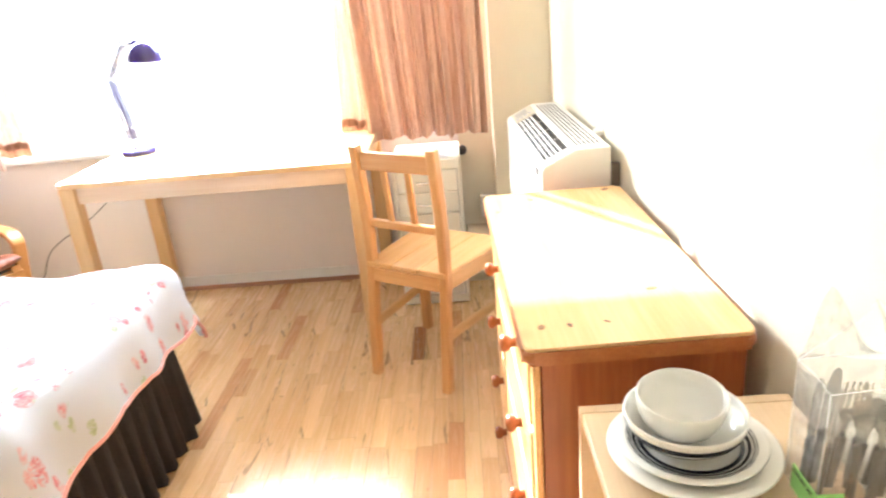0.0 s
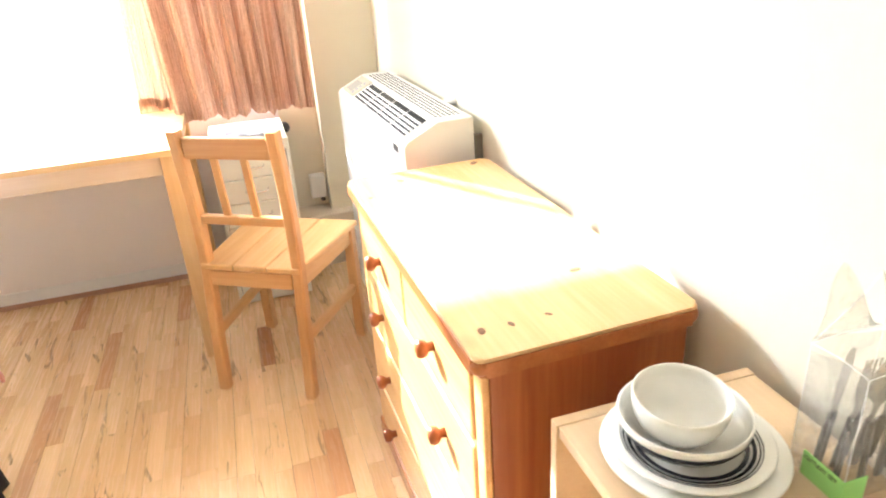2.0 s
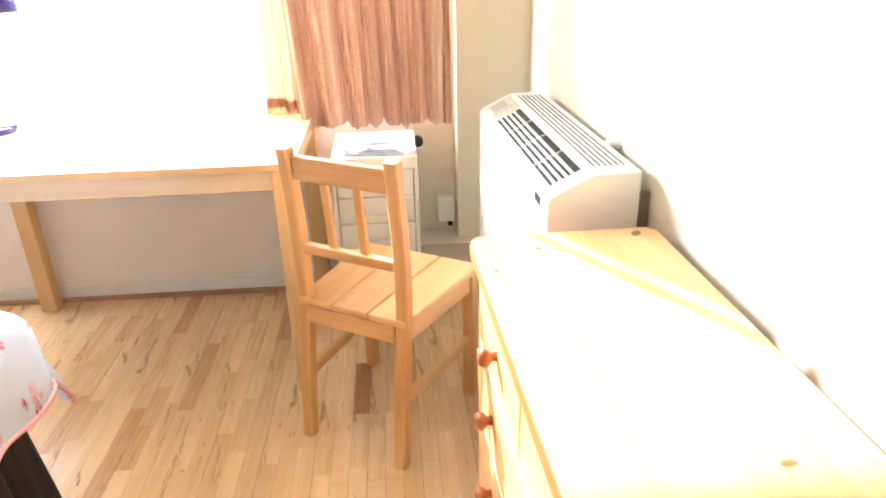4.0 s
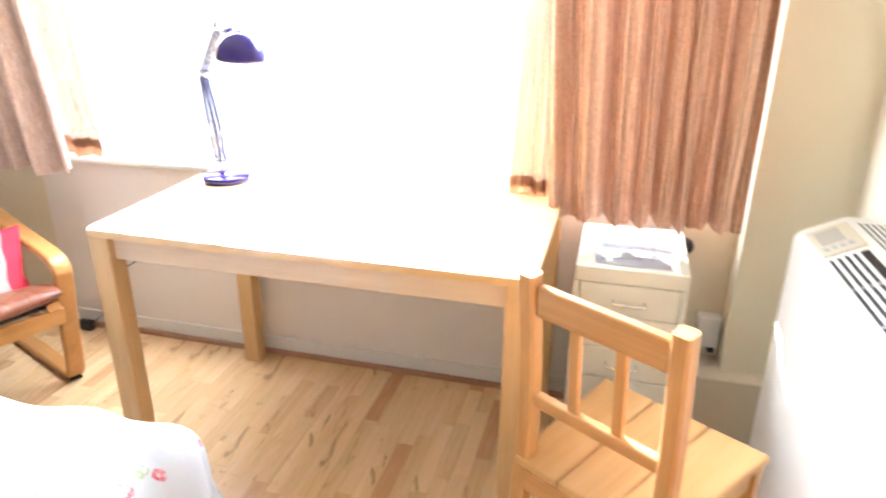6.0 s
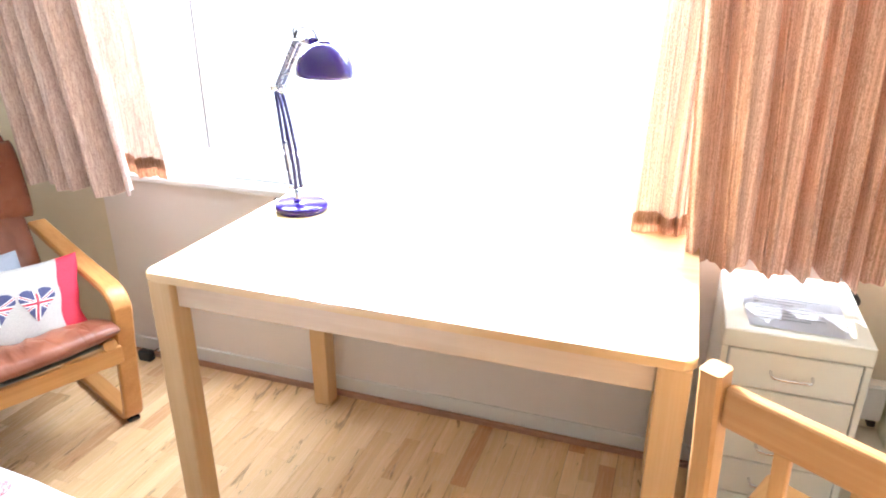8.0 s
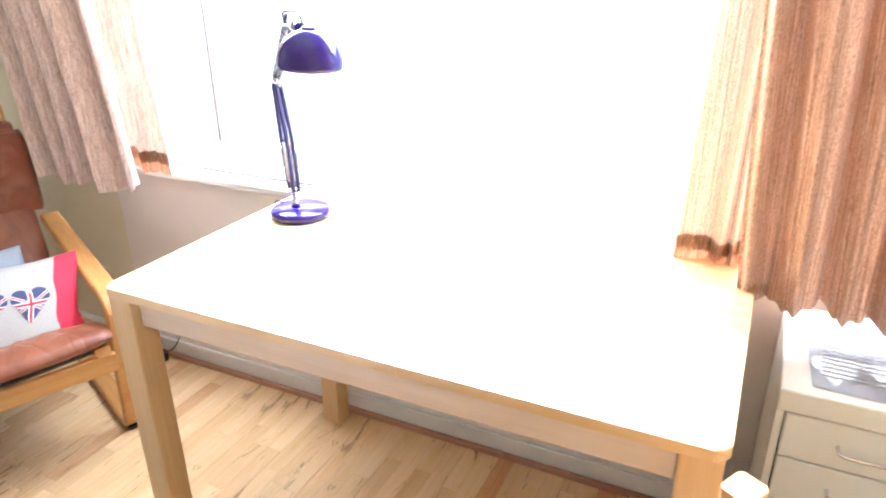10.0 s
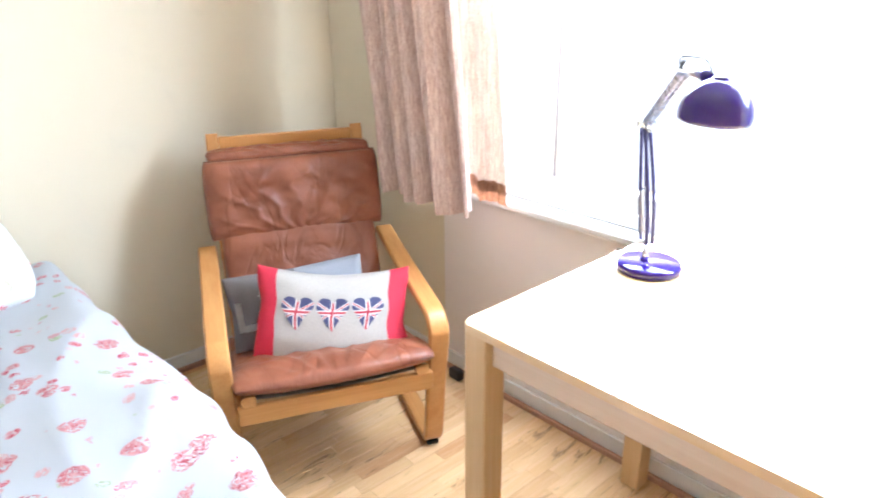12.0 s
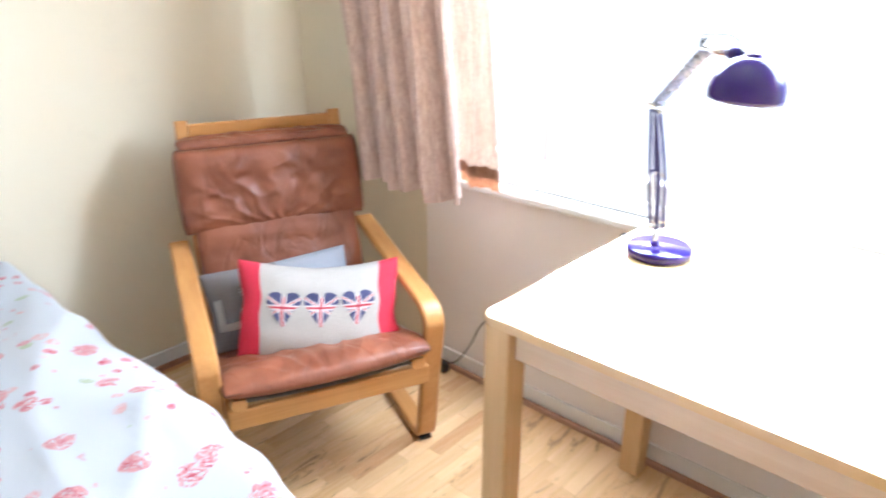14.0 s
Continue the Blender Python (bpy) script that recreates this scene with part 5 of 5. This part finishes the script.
valve = thing("radiator_valve", "round black knob behind the drawer cabinet", "valve", (0.034, 3.085, 0.640))
part("stem", tube([(0, 0.0, 0), (0, YW - 3.085, 0)], 0.010, 12), GREYMETAL, valve)
part("knob", lathe([(0.0, -0.02), (0.016, -0.02), (0.022, -0.012), (0.022, 0.012), (0.016, 0.02), (0.0, 0.02)], 28, (0, 0, 0), Matrix.Rotation(radians(90), 4, "X")), DARK, valve)


# ---- floor strips ----
def strips():
    rng = random.Random(11)
    w = 0.0513
    meshes = {}
    rest = bmesh.new()
    n = int((XR - XL) / w) + 1
    for k in range(n):
        x0 = XL + k * w
        x1 = min(x0 + w, XR)
        y = YB - rng.uniform(0, 0.4)
        while y < YW:
            ln = rng.choice((0.20, 0.26, 0.285, 0.33, 0.40))
            worn = k == 56 and abs(y - 2.245) < 1e-6   # one red-brown strip under the chair
            if k == 56 and y < 2.244 < y + ln:
                ln = 2.245 - y
            elif worn:
                ln = 0.285
            a, b = max(y, YB), min(y + ln, YW)
            y += ln
            if b - a < 0.02 or x1 - x0 < 0.01:
                continue
            gap = 0.0011 if k % 3 == 0 else 0.0004
            near = -2.0 < (x0 + x1) / 2 < 0.25 and a > 1.75
            if near:
                key = (round(b - a, 3), round(x1 - x0, 4), gap, worn)
                if key not in meshes:
                    bm = one_box((-(x1 - x0) / 2 + gap, -(b - a) / 2 + 0.0004, -0.012), ((x1 - x0) / 2 - gap * 0.3, (b - a) / 2 - 0.0004, 0.0))
                    me = bpy.data.meshes.new("floor_strip")
                    bm.to_mesh(me)
                    bm.free()
                    me.materials.append(PLANK_DARK if worn else PLANK)
                    meshes[key] = me
                o = new("floor_strip", meshes[key])
                o.location = ((x0 + x1) / 2, (a + b) / 2, 0)
                o.parent = bpy.data.objects["floor"]
            else:
                box(rest, (x0 + gap, a + 0.0004, -0.012), (x1 - gap * 0.3, b - 0.0004, 0.0))
    o = part("floor_strips", rest, PLANK_FAR, bpy.data.objects["floor"])
    tagged(o, kind="stuff")


strips()
